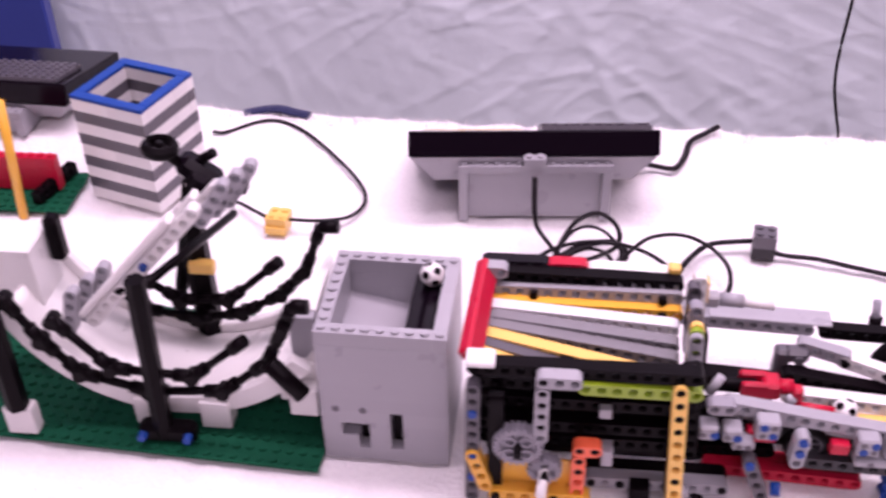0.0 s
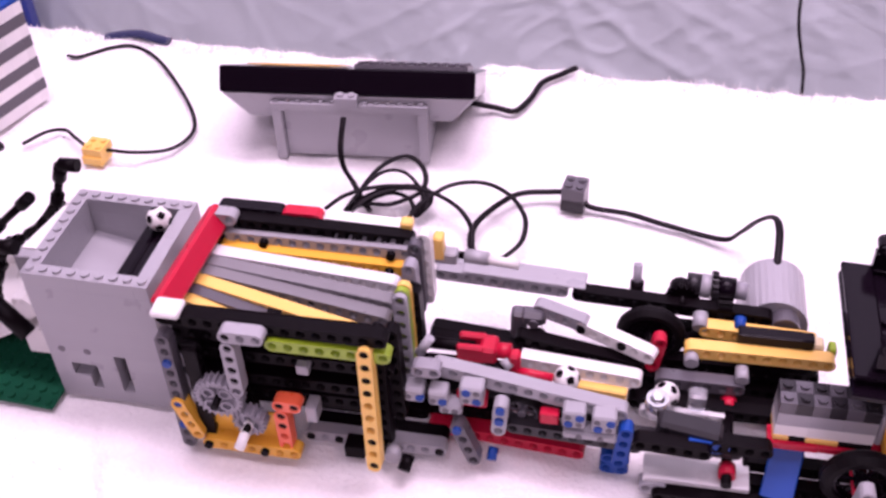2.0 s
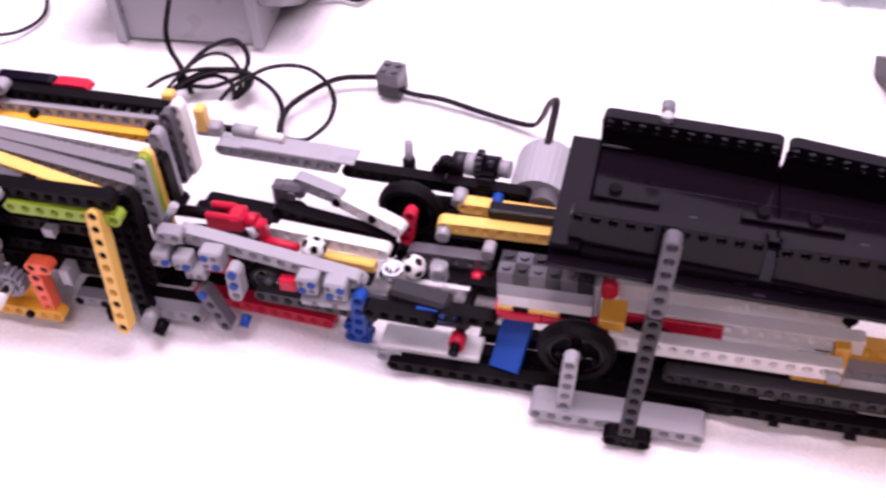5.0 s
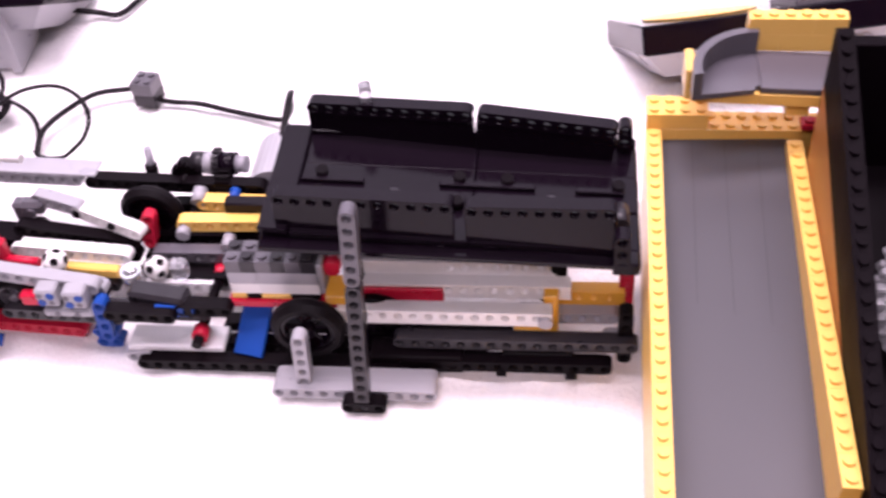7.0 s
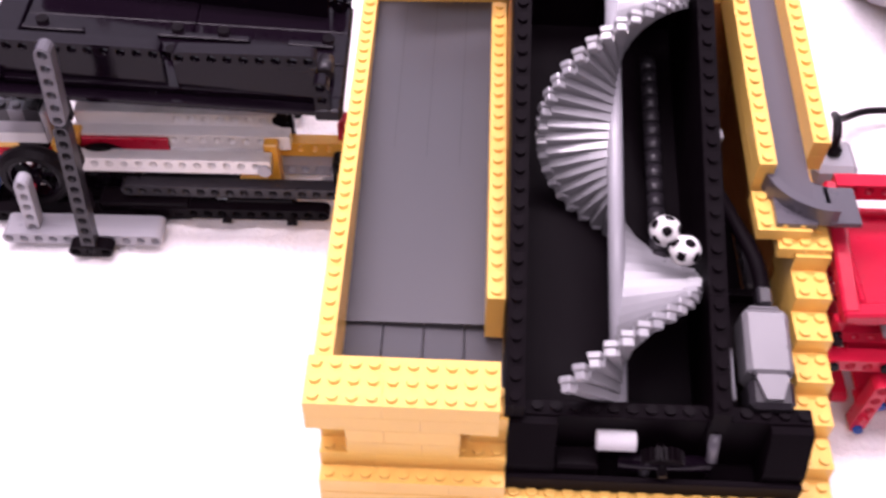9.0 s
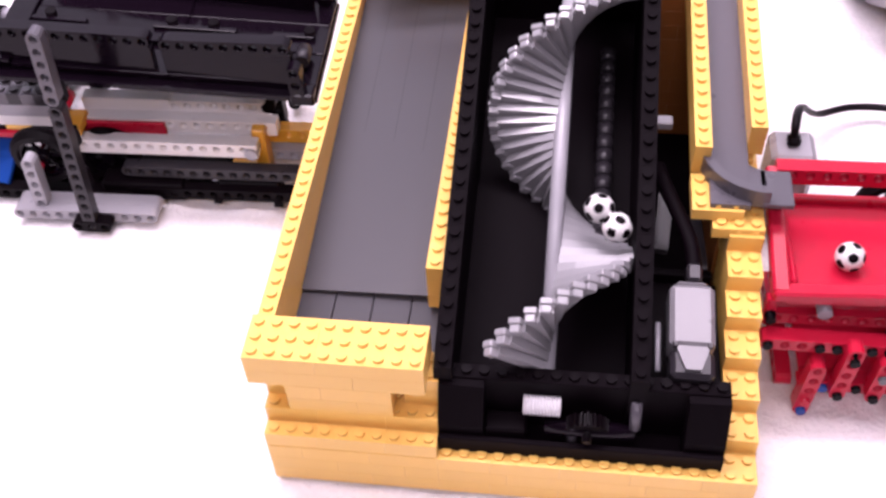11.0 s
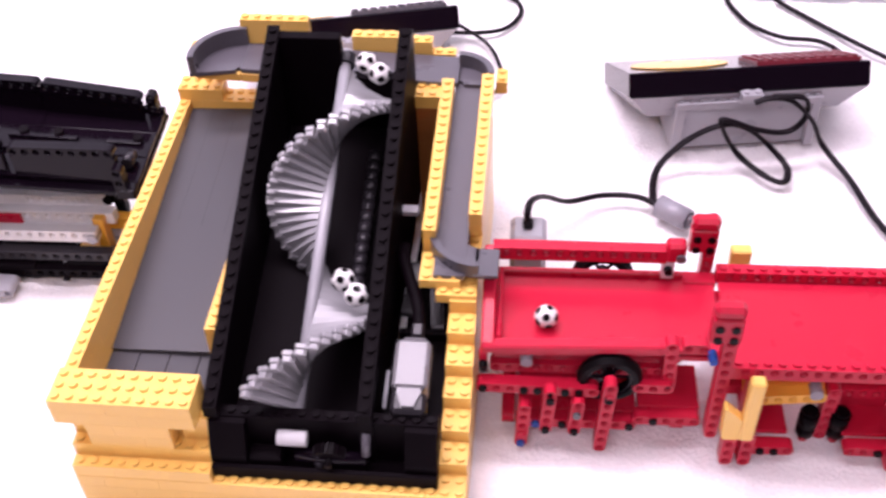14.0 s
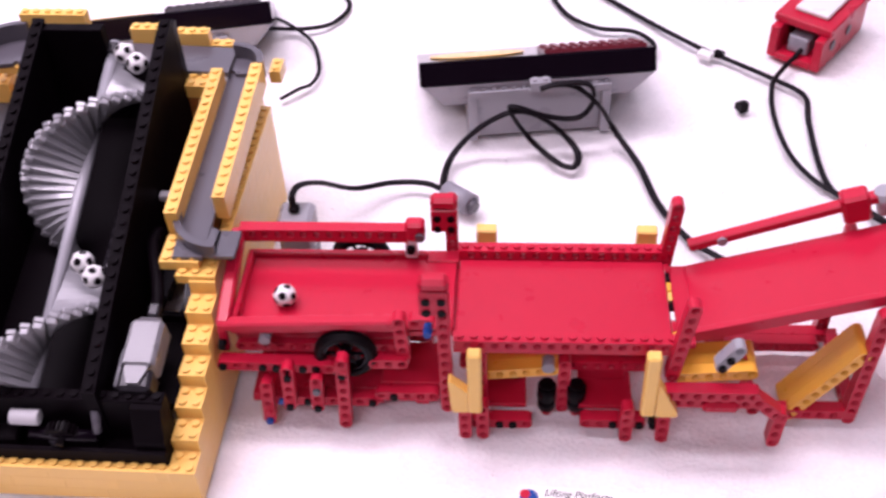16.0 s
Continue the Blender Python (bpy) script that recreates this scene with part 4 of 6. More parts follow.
# black bars in the middle with a dark clip and a white arm
beam(mid, 15, BLK, (0.2245, 0.5874, 0.0300), (1, -0.09, 0.0))
beam(mid, 10, BLK, (0.2640, 0.5754, 0.0320), (1, -0.07, 0.0))
beam(mid, 7, BLK, (0.2260, 0.5714, 0.0380), (1, -0.06, 0.0))
bm = bmesh.new()
cbox(bm, (0.2670, 0.5800, 0.0340), (0.2760, 0.5890, 0.0545), 0.0018)
cbox(bm, (0.2720, 0.5790, 0.0460), (0.2865, 0.5885, 0.0558), 0.0025)
cyl(bm, (0.2800, 0.5785, 0.0505), (0.2800, 0.5770, 0.0505), 0.0028, 12)
part("clip", bm, DGR, mid, "dark grey angled clip")
beam(mid, 4, PGR, (0.2830, 0.5880, 0.0545), (1, -0.20, -0.16), OUT)
beam(mid, 6, WHT, (0.3060, 0.5835, 0.0490), (1, -0.32, -0.14), OUT)
for k in (0, 3):
    pin(mid, (0.3060 + 0.0075 * k, 0.5820 - 0.0024 * k, 0.0490 - 0.0007 * k), OUT, BLK)
rod(mid, "clip_hub", (0.2820, 0.5814, 0.0400), (0.2820, 0.5744, 0.0400), 0.0052, BLK, n=16)
beam(mid, 9, BLK, (0.2745, 0.5735, 0.0445), (1, -0.03, -0.16))
beam(mid, 9, BLK, (0.2745, 0.5733, 0.0365), (1, -0.03, -0.16))
for fx, fy, fz, fn in ((0.2240, 0.5440, 0.0280, 5), (0.2240, 0.5520, 0.0360, 5), (0.2240, 0.5540, 0.0200, 6), (0.2240, 0.5460, 0.0120, 6), (0.2240, 0.5620, 0.0280, 6)):
    beam(mid, fn, BLK, (fx, fy, fz))
# red joint, rods and the long grey front bar
bm = bmesh.new()
cbox(bm, (0.2430, 0.5445, 0.0500), (0.2580, 0.5487, 0.0615), 0.0012)
cbox(bm, (0.2430, 0.5535, 0.0500), (0.2580, 0.5577, 0.0615), 0.0012)
cbox(bm, (0.2550, 0.5445, 0.0500), (0.2645, 0.5577, 0.0610), 0.0018)
cyl(bm, (0.2640, 0.5510, 0.0555), (0.2715, 0.5510, 0.0555), 0.0044, 14)
part("joint", bm, RED, mid, "bright red forked joint")
rod(mid, "axle", (0.2250, 0.5510, 0.0560), (0.2520, 0.5510, 0.0560), 0.0034, BLK)
bm = bmesh.new()
cbox(bm, (0.2705, 0.5450, 0.0420), (0.2768, 0.5525, 0.0580), 0.0016)
cyl(bm, (0.2740, 0.5470, 0.0455), (0.2945, 0.5455, 0.0445), 0.0026, 10)
part("link", bm, RED, mid, "red upright link with a rod")
rod(mid, "axle", (0.2680, 0.5470, 0.0530), (0.2720, 0.5440, 0.0500), 0.0026, LGR)
beam(mid, 9, WHT, (0.2735, 0.5645, 0.0375), (1, -0.06, -0.03), OUT)
block(mid, "yellow_bar", (0.296, 0.5540, 0.0250), (0.334, 0.5600, 0.0320), YEL, "", 0.001, pose(0, 0, 0) @ pose(0.296, 0.557, 0, 0, 0, -4) @ pose(-0.296, -0.557, 0))
beam(mid, 13, PGR, (0.2360, 0.5345, 0.0570), (1, -0.050, -0.135))
beam(mid, 13, LGR, (0.2360, 0.5405, 0.0490), (1, -0.050, -0.135))
beam(mid, 2, MGR, (0.2265, 0.5290, 0.0600))
rod(mid, "axle", (0.2245, 0.538, 0.060), (0.2305, 0.5405, 0.0705), 0.0026, LGR)
block(mid, "magenta_block", (0.246, 0.5265, 0.036), (0.262, 0.5325, 0.045), RED, "", 0.0008)
block(mid, "magenta_block", (0.290, 0.5225, 0.034), (0.3, 0.5285, 0.042), RED, "", 0.0008)
for x0, z0, x1, z1, pins in ((0.2190, 0.0420, 0.2305, 0.0535, ((0.8, 0.45),)), (0.2315, 0.0415, 0.2430, 0.0530, ((0.75, 0.4),)), (0.2480, 0.0452, 0.2620, 0.0598, ((0.3, 0.75), (0.72, 0.28))), (0.2370, 0.0360, 0.2505, 0.0440, ()), (0.3012, 0.0385, 0.3145, 0.0520, ((0.75, 0.72), (0.28, 0.3))), (0.3162, 0.0372, 0.3300, 0.0510, ((0.78, 0.72), (0.28, 0.3))), (0.3020, 0.0300, 0.3310, 0.0370, ())):
    yc = 0.5195 - (x0 - 0.24) * 0.02
    x0, x1, z0, z1 = x0 + 0.0007, x1 - 0.0007, z0 - 0.0002, z1 - 0.0018
    con = block(mid, "connector", (x0, yc, z0), (x1, yc + 0.0100, z1), PGR, "pale pin connector with blue pins", 0.0012)
    for u, v in pins:
        px, pz = x0 + (x1 - x0) * u, z0 + (z1 - z0) * v
        rod(con, "pin", (px, yc - 0.0006, pz), (px, yc + 0.004, pz), 0.0023, BLU)
        rod(con, "hole", (x1 + x0 - px, yc - 0.0003, pz), (x1 + x0 - px, yc + 0.003, pz), 0.0017, DGR)
    for k in range(2 if not pins else 0):
        rod(con, "hole", (x0 + (x1 - x0) * (0.3 + 0.4 * k), yc - 0.0003, (z0 + z1) / 2), (x0 + (x1 - x0) * (0.3 + 0.4 * k), yc + 0.003, (z0 + z1) / 2), 0.0018, DGR)
beam(mid, 3, PGR, (0.2712, 0.5150, 0.0540), (-0.06, 0, -1), OUT)
for hz in (0.0540, 0.0460):
    pin(mid, (0.2712 - 0.06 * (0.054 - hz), 0.5138, hz), OUT, BLU)
beam(mid, 4, DGR, (0.2480, 0.5190, 0.0300), (0.35, -0.05, -0.9), (0, 1, 0))
pin(mid, (0.2480, 0.5175, 0.0300), OUT, BLU)
wheel(mid, (0.2800, 0.5340, 0.0300), (0.05, 1, 0), 0.0125, DGR, 0.0035)
beam(mid, 11, RED, (0.2310, 0.5390, 0.0042), (1, -0.075, 0))
beam(mid, 11, RED, (0.2310, 0.5470, 0.0042), (1, -0.075, 0))
rod(mid, "peg", (0.2660, 0.5240, 0.0080), (0.2655, 0.5180, 0.0045), 0.0028, BLU)
beam(mid, 9, DKG, (0.2760, 0.5300, 0.0230), (1, -0.05, 0))
beam(mid, 13, BLK, (0.2300, 0.5480, 0.0240), (1, -0.07, 0))
beam(mid, 12, DKG, (0.2400, 0.5620, 0.0180), (1, -0.07, 0))
beam(mid, 4, BLU, (0.3345, 0.5235, 0.0370), (-0.08, 0, -1), (0, 1, 0))
beam(mid, 2, BLU, (0.3265, 0.5265, 0.0042))
beam(mid, 2, BLU, (0.3265, 0.5266, 0.0122))
# pusher arm, chrome knob, grey plate, blue slab
bm = bmesh.new()
cyl(bm, (0.3490, 0.5397, 0.0340), (0.3490, 0.5390, 0.0460), 0.0058, 20)
cyl(bm, (0.3490, 0.5390, 0.0460), (0.3490, 0.5390, 0.0478), 0.0040, 16, 0.0026)
part("knob", bm, SIL, mid, "shiny chrome knob")
block(mid, "clear_tube", (0.3655, 0.5470, 0.028), (0.3750, 0.5560, 0.041), CLR, "clear plastic piece", 0.002)
beam(mid, 3, RED, (0.3485, 0.5790, 0.0475), (-0.16, -0.1, -1), OUT, name="crank")
block(mid, "arm_cover", (0.3500, 0.5240, 0.0320), (0.3830, 0.5365, 0.0440), DKG, "", 0.002, pose(0.35, 0.53, 0.04, 0, 3, -7) @ pose(-0.35, -0.53, -0.04))
beam(mid, 5, BLK, (0.3420, 0.5185, 0.0360), (1, 0, -0.05), OUT)
beam(mid, 4, BLK, (0.3800, 0.5230, 0.0360), (1, 0.03, -0.05), OUT)
beam(mid, 3, BLU, (0.3670, 0.5235, 0.0350), (1, 0, 0), OUT)
beam(mid, 8, DKG, (0.3340, 0.5280, 0.0280), (1, -0.03, 0), OUT)
rod(mid, "axle", (0.3886, 0.5690, 0.0200), (0.3868, 0.5100, 0.0185), 0.0028, BLK)
rod(mid, "bush", (0.3884, 0.5670, 0.0200), (0.3883, 0.5595, 0.0200), 0.0045, RED)
rod(mid, "bush", (0.3874, 0.5225, 0.0190), (0.3872, 0.5155, 0.0188), 0.0045, RED)
block(mid, "plate", (0.3455, 0.5140, 0.0085), (0.3995, 0.5300, 0.0125), VLG, "pale grey plate", 0.0006)
beam(mid, 2, LGR, (0.3475, 0.5160, 0.0050), SIDE, OUT)
beam(mid, 19, BLK, (0.3545, 0.5115, 0.0042), SIDE, OUT, name="base_beam")
beam(mid, 24, BLK, (0.3545, 0.5250, 0.0042), SIDE, OUT, name="base_beam")
beam(mid, 20, BLK, (0.4000, 0.5330, 0.0120), SIDE, OUT, name="base_beam")
bm = bmesh.new()
cbox(bm, (0.0, 0.0, -0.0035), (0.0165, 0.0440, 0.0), 0.0006)
cyl(bm, (0.0050, 0.0330, -0.0005), (0.0050, 0.0330, 0.0012), 0.0024, 10)
part("slab", bm, BLU, mid, "bright blue leaning plate", pose(0.4045, 0.5135, 0.0095, 38, 0, -12))
# carriage: studded dark bricks over grey, white and red layers
for i in range(6):
    for j in range(2):
        brick(mid, 1, 1, DKG if (i + j) % 2 else DGR, 0.4070 + i * U, 0.5290 + j * U, 0.0565, 0.0080)
for i in range(3):
    brick(mid, 2, 2, LGR, 0.4070 + i * 2 * U, 0.5290, 0.0480, 0.0084, False)
    brick(mid, 2, 2, WHT, 0.4070 + i * 2 * U, 0.5290, 0.0405, 0.0074, False)
block(mid, "plate", (0.4050, 0.5260, 0.0330), (0.4300, 0.5385, 0.0372), RED, "red plate", 0.0004)
for x0, x1, m_ in ((0.4070, 0.4148, YEL), (0.4150, 0.4228, BLK), (0.4230, 0.4388, YEL), (0.4390, 0.4548, BLK)):
    block(mid, "plate", (x0, 0.5282, 0.0373), (x1, 0.5440, 0.0404), m_)
block(mid, "plate", (0.4590, 0.5225, 0.0400), (0.4720, 0.5385, 0.0465), YELD, "", 0.0005)
block(mid, "plate", (0.4301, 0.5262, 0.0330), (0.4640, 0.5384, 0.0371), RED, "red plate", 0.0005)
block(mid, "sloped_end", (0.4552, 0.5288, 0.0410), (0.4585, 0.5452, 0.0630), PGR, "", 0.0008)
rod(mid, "bush", (0.462, 0.541, 0.056), (0.462, 0.533, 0.056), 0.0050, RED, n=16)
wheel(mid, (0.4500, 0.5135, 0.0325), (0, 1, 0), 0.0200, BLKG, 0.005)
wheel(mid, (0.4820, 0.5290, 0.0205), (0, 1, 0), 0.0195, BLKG, 0.005)
rod(mid, "wheel_axle", (0.448, 0.506, 0.029), (0.448, 0.54, 0.029), 0.0024, RED)
# stand with the tall grey post
beam(mid, 11, LGR, (0.4335, 0.4950, 0.0045), SIDE, OUT, name="foot_beam")
beam(mid, 11, LGR, (0.4335, 0.5028, 0.0045), SIDE, OUT, name="foot_beam")
beam(mid, 3, BLK, (0.4720, 0.4865, 0.0042), SIDE, OUT, name="foot_beam")
beam(mid, 5, LGR, (0.4470, 0.4985, 0.0100), (0.07, 0, 1), OUT, name="short_post")
beam(mid, 6, DGR, (0.48645, 0.4870, 0.1010), (0.076, 0, 1), OUT, name="tall_post")
beam(mid, 12, DKG, (0.4792, 0.4871, 0.0050), (0.076, 0, 1), OUT, name="tall_post")
for k in (3.4, 7.5, 11.5):
    block(mid, "post_joint", (0.4766 + 0.0006 * k, 0.4915, k * U), (0.4826 + 0.0006 * k, 0.4975, (k + 1.6) * U), BLK, "", 0.001)
# three pale beams towards the ramp, with tiles on them
for yy, zz, xx, n in ((0.5510, 0.0430, 0.4700, 14), (0.5385, 0.0390, 0.4700, 15), (0.5240, 0.0340, 0.4685, 14)):
    holed_brick(mid, n, WHT, (xx - 0.004, yy - 0.004, zz - 0.005), SIDE, OUT, False)
block(mid, "tile", (0.4660, 0.5462, 0.0375), (0.5200, 0.5552, 0.0487), WHT)
block(mid, "tile", (0.4660, 0.5322, 0.0335), (0.5195, 0.5343, 0.0425), RED)
rod(mid, "sleeve", (0.5790, 0.5470, 0.0440), (0.5790, 0.5560, 0.0440), 0.0040, BLK)
rod(mid, "sleeve", (0.5730, 0.5180, 0.0330), (0.5730, 0.5285, 0.0330), 0.0038, LGR)
block(mid, "bracket", (0.5720, 0.5290, 0.0080), (0.5795, 0.5385, 0.0425), YELD, "", 0.0006)
block(mid, "bracket", (0.5560, 0.5290, 0.0070), (0.5795, 0.5370, 0.0150), YELD, "", 0.0006)
holed_brick(mid, 5, YELD, (0.5740, 0.5420, 0.0220), SIDE, OUT, False)
beam(mid, 16, DKG, (0.4970, 0.5180, 0.0200), SIDE, OUT)
beam(mid, 7, LGR, (0.5600, 0.5420, 0.0150), SIDE, OUT)
beam(mid, 14, BLK, (0.5000, 0.5130, 0.0080), SIDE, OUT)
block(mid, "base_plate", (0.4800, 0.5100, 0.0010), (0.5300, 0.5240, 0.0140), BLK, "", 0.001)
block(mid, "base_plate", (0.5500, 0.5140, 0.0040), (0.5880, 0.5240, 0.0140), BLK, "", 0.001)
rod(mid, "peg", (0.5500, 0.5080, 0.0020), (0.5500, 0.5160, 0.0080), 0.0026, BLK)
rod(mid, "peg", (0.5865, 0.5080, 0.0010), (0.5865, 0.5160, 0.0080), 0.0030, BLK)
beam(mid, 4, RED, (0.6150, 0.5500, 0.0180), (0, 0, 1), OUT, name="post")
beam(mid, 5, BLK, (0.6140, 0.5230, 0.0060), (0, 0, 1), OUT, name="post")
beam(mid, 2, LGR, (0.6060, 0.5230, 0.0180), SIDE, OUT)

# ---- black ramp tray ----
ramp = thing("black_ramp", "glossy black studless tray sloping down to the yellow lift", "brick machine")
def panel(x0, x1, y0, y1, z0, z1, n, high, name="side_panel"):
    """A panel whose upper edge is a row of holes."""
    d = (x1 - x0, y1 - y0, z1 - z0)
    p = beam(ramp, n, BLKG, (x0 + 0.004, y0, z0 - 0.004), d, OUT, name=name)
    bm = bmesh.new()
    cbox(bm, (-0.0038, -0.0034, -high), ((n - 1) * U + 0.0038, 0.0016, -0.0036), 0.0004)
    part("panel_face", bm, BLKG, p)
    return p


panel(0.4480, 0.5350, 0.5960, 0.5890, 0.1185, 0.1180, 11, 0.029)
panel(0.5370, 0.6090, 0.5885, 0.5840, 0.1180, 0.1105, 9, 0.026)
beam(ramp, 3, BLKG, (0.6122, 0.5905, 0.0880), (0, 0, 1), OUT, name="end_post")
panel(0.4425, 0.5320, 0.5270, 0.5250, 0.1175, 0.1145, 11, 0.0275)
panel(0.5350, 0.6040, 0.5250, 0.5230, 0.1130, 0.1140, 9, 0.0275)
beam(ramp, 8, BLKG, (0.4620, 0.5285, 0.0810), (1, 0, -0.02), OUT, name="low_beam")
beam(ramp, 9, BLKG, (0.5300, 0.5285, 0.0800), (1, 0, -0.02), OUT, name="low_beam")
for lx in (0.5220, 0.5470, 0.6060):
    rod(ramp, "lug", (lx, 0.5195, 0.0840), (lx, 0.5255, 0.0840), 0.0042, BLKG, n=14)
beam(ramp, 3, BLKG, (0.6090, 0.5140, 0.1010), (0.04, 0, -1), OUT, name="end_post")
block(ramp, "end_block", (0.6050, 0.5100, 0.0790), (0.6180, 0.5200, 0.0870), BLKG, "", 0.001)
ft = pose(0.4335, 0.5200, 0.0985, 2.2, 3.2, 0)
block(ramp, "end_plate", (0.0, 0.0, -0.0035), (0.0150, 0.0765, 0.0), BLKG, "", 0.0006, ft)
for k, (w0, w1) in enumerate(((0.0, 0.024), (0.0243, 0.049), (0.0493, 0.0715))):
    for x0, x1 in ((0.0153, 0.1035), (0.1038, 0.1850)):
        block(ramp, "tray_floor", (x0, w0, -0.006 + 0.0006 * (k % 2)), (x1, w1, -0.002 + 0.0006 * (k % 2)), BLKG, "", 0.0006, ft)
block(ramp, "tray_board", (0.0005, -0.006, -0.0105), (0.1860, 0.0765, -0.0066), BLKG, "", 0.0006, ft)
block(ramp, "back_board", (0.0153, 0.0717, -0.0064), (0.1850, 0.0760, 0.0005), BLKG, "", 0.0004, ft)
for x0, n, w in ((0.020, 4, 0.0365), (0.090, 6, 0.0370), (0.158, 3, 0.0365), (0.018, 4, 0.025), (0.090, 6, 0.0245)):
    bm = bmesh.new()
    cbox(bm, (x0 - 0.004, w - 0.002, -0.002), (x0 + n * U - 0.004, w + 0.0015, 0.0012), 0.0005)
    part("strip", bm, BLKG, ramp, "", ft)
for x0, w in ((0.026, 0.040), (0.026, 0.026), (0.096, 0.040), (0.120, 0.040), (0.096, 0.023), (0.120, 0.023), (0.175, 0.039)):
    bm = bmesh.new()
    cyl(bm, (x0, w, -0.003), (x0, w, 0.0032), 0.0032, 12)
    part("peg", bm, BLK, ramp, "", ft)
for x0 in (0.062, 0.140):
    block(ramp, "clip", (x0, 0.026, -0.002), (x0 + 0.004, 0.031, 0.0016), DKG, "", 0.0004, ft)
rod(ramp, "axle_peg", (0.4795, 0.5955, 0.112), (0.4795, 0.5955, 0.1275), 0.0034, CLR)
rod(ramp, "roller", (0.6090, 0.5300, 0.0930), (0.6090, 0.5420, 0.0930), 0.0042, DKG)
# ramp stands on the machine below it
for sx in (0.47, 0.58):
    beam(ramp, 8, BLK, (sx, 0.565, 0.020), (0, 0, 1), OUT, name="support")
    beam(ramp, 8, BLK, (sx, 0.600, 0.004), (0, 0, 1), OUT, name="support")
    beam(ramp, 3, BLK, (sx - 0.008, 0.565, 0.006), SIDE, OUT, name="support")
    beam(ramp, 2, BLK, (sx, 0.565, 0.006), (0, 0, 1), OUT, name="support")
rod(ramp, "brake_disc", (0.505, 0.575, 0.05), (0.505, 0.583, 0.05), 0.016, BLKG, n=24)

# ---- red lifting platform ----
plat = thing("lifting_platform", "red brick-built lifting platform on legs with yellow arms", "brick machine")
def rblock(name, lo, hi, c=0.0006, m=None):
    return block(plat, name, lo, hi, RED, "", c, m)


# level tray next to the yellow lift
rblock("tray_floor", (0.8560, 0.4040, 0.0655), (0.9885, 0.4620, 0.0685))
tray_tilt = pose(0.8500, 0.4, 0.0720, 0, -2.2) @ pose(-0.8500, -0.4, -0.0720)
rblock("tray_rail", (0.8500, 0.3960, 0.0700), (0.9570, 0.4040, 0.0765), 0.0012, tray_tilt)
rblock("tray_flange", (0.8560, 0.3990, 0.0650), (0.9570, 0.4060, 0.0697), 0.0010, tray_tilt)
holed_brick(plat, 13, RED, (0.8545, 0.4590, 0.0845), SIDE, OUT, False, "rear_rail")
rblock("tray_end", (0.8495, 0, -0.004), (0.8575, 0.068, 0.004), 0.0012, pose(0, 0.3985, 0.0730, 14.0))
rblock("tray_end", (0.8580, 0.4042, 0.0660), (0.8612, 0.4615, 0.0770), 0.0012)
rblock("tray_back", (0.8570, 0.4620, 0.0640), (0.9700, 0.4660, 0.0720))
bm = bmesh.new()
cbox(bm, (0.9575, 0.4580, 0.0850), (0.9695, 0.4675, 0.1000), 0.0020)
part("rail_cap", bm, RED, plat)
rod(plat, "bush", (0.9665, 0.4560, 0.0905), (0.9665, 0.4582, 0.0905), 0.0030, DGR)
block(plat, "connector", (0.9565, 0.4600, 0.0700), (0.9640, 0.4675, 0.0848), VLG, "", 0.001)
pin(plat, (0.9602, 0.4605, 0.0790), OUT, BLK)
beam(plat, 5, RED, (0.9590, 0.4000, 0.0480), (-0.04, 0, 1), OUT, name="tab")
beam(plat, 2, RED, (0.9670, 0.4005, 0.0790), SIDE, OUT, name="tab")
pin(plat, (0.9590, 0.3985, 0.0480), OUT, BLK)
rod(plat, "sleeve", (0.8760, 0.3985, 0.0600), (0.8760, 0.4080, 0.0600), 0.0036, MGR)
beam(plat, 3, BLK, (0.8770, 0.4120, 0.0620), SIDE, OUT)
block(plat, "side_tab", (0.8485, 0.3985, 0.0500), (0.8535, 0.4045, 0.0690), RED, "", 0.001)
pin(plat, (0.8510, 0.3980, 0.0590), OUT, BLK)
rblock("under_plate", (0.8560, 0.4085, 0.0520), (0.9600, 0.4120, 0.0600))
# wheel in front, wheel behind, their posts
wheel(plat, (0.9245, 0.3970, 0.0525), (0, 1, 0), 0.0190, BLKG, 0.0045)
rod(plat, "wheel_axle", (0.9245, 0.380, 0.0525), (0.9245, 0.48, 0.0525), 0.0024, RED)
wheel(plat, (0.9240, 0.4850, 0.0480), (0, 1, 0), 0.0195, BLKG, 0.0045)
beam(plat, 8, RED, (0.9215, 0.3850, 0.0040), (0.05, 0, 1), OUT, name="post")
rod(plat, "axle_end", (0.9238, 0.3800, 0.0500), (0.9238, 0.3855, 0.0500), 0.0026, BLK)
gear(plat, (0.9215, 0.4060, 0.0330), (0, -1, 0), 0.0090, 16, MGR, 0.0030, 0)
for lx, z0, n in ((0.8740, 0.0040, 5), (0.8885, 0.0180, 5), (0.9055, 0.0170, 4)):
    beam(plat, n, RED, (lx, 0.3870, z0), (0.06, 0, 1), OUT, name="leg")
    beam(plat, n, RED, (lx, 0.4700, z0), (0, 0, 1), OUT, name="leg")
for lx, lz, m_ in ((0.8905, 0.0455, BLK), (0.9065, 0.0330, DGR), (0.8885, 0.0180, BLK), (0.9055, 0.0170, BLK), (0.8740, 0.0040, BLU), (0.8745, 0.0120, RED)):
    pin(plat, (lx, 0.3852, lz), OUT, m_)
beam(plat, 9, RED, (0.8510, 0.3930, 0.0480), (1, 0, -0.03), OUT)
beam(plat, 13, RED, (0.8580, 0.4120, 0.0440), SIDE, OUT)
beam(plat, 3, RED, (0.9420, 0.3960, 0.0480), SIDE, OUT)
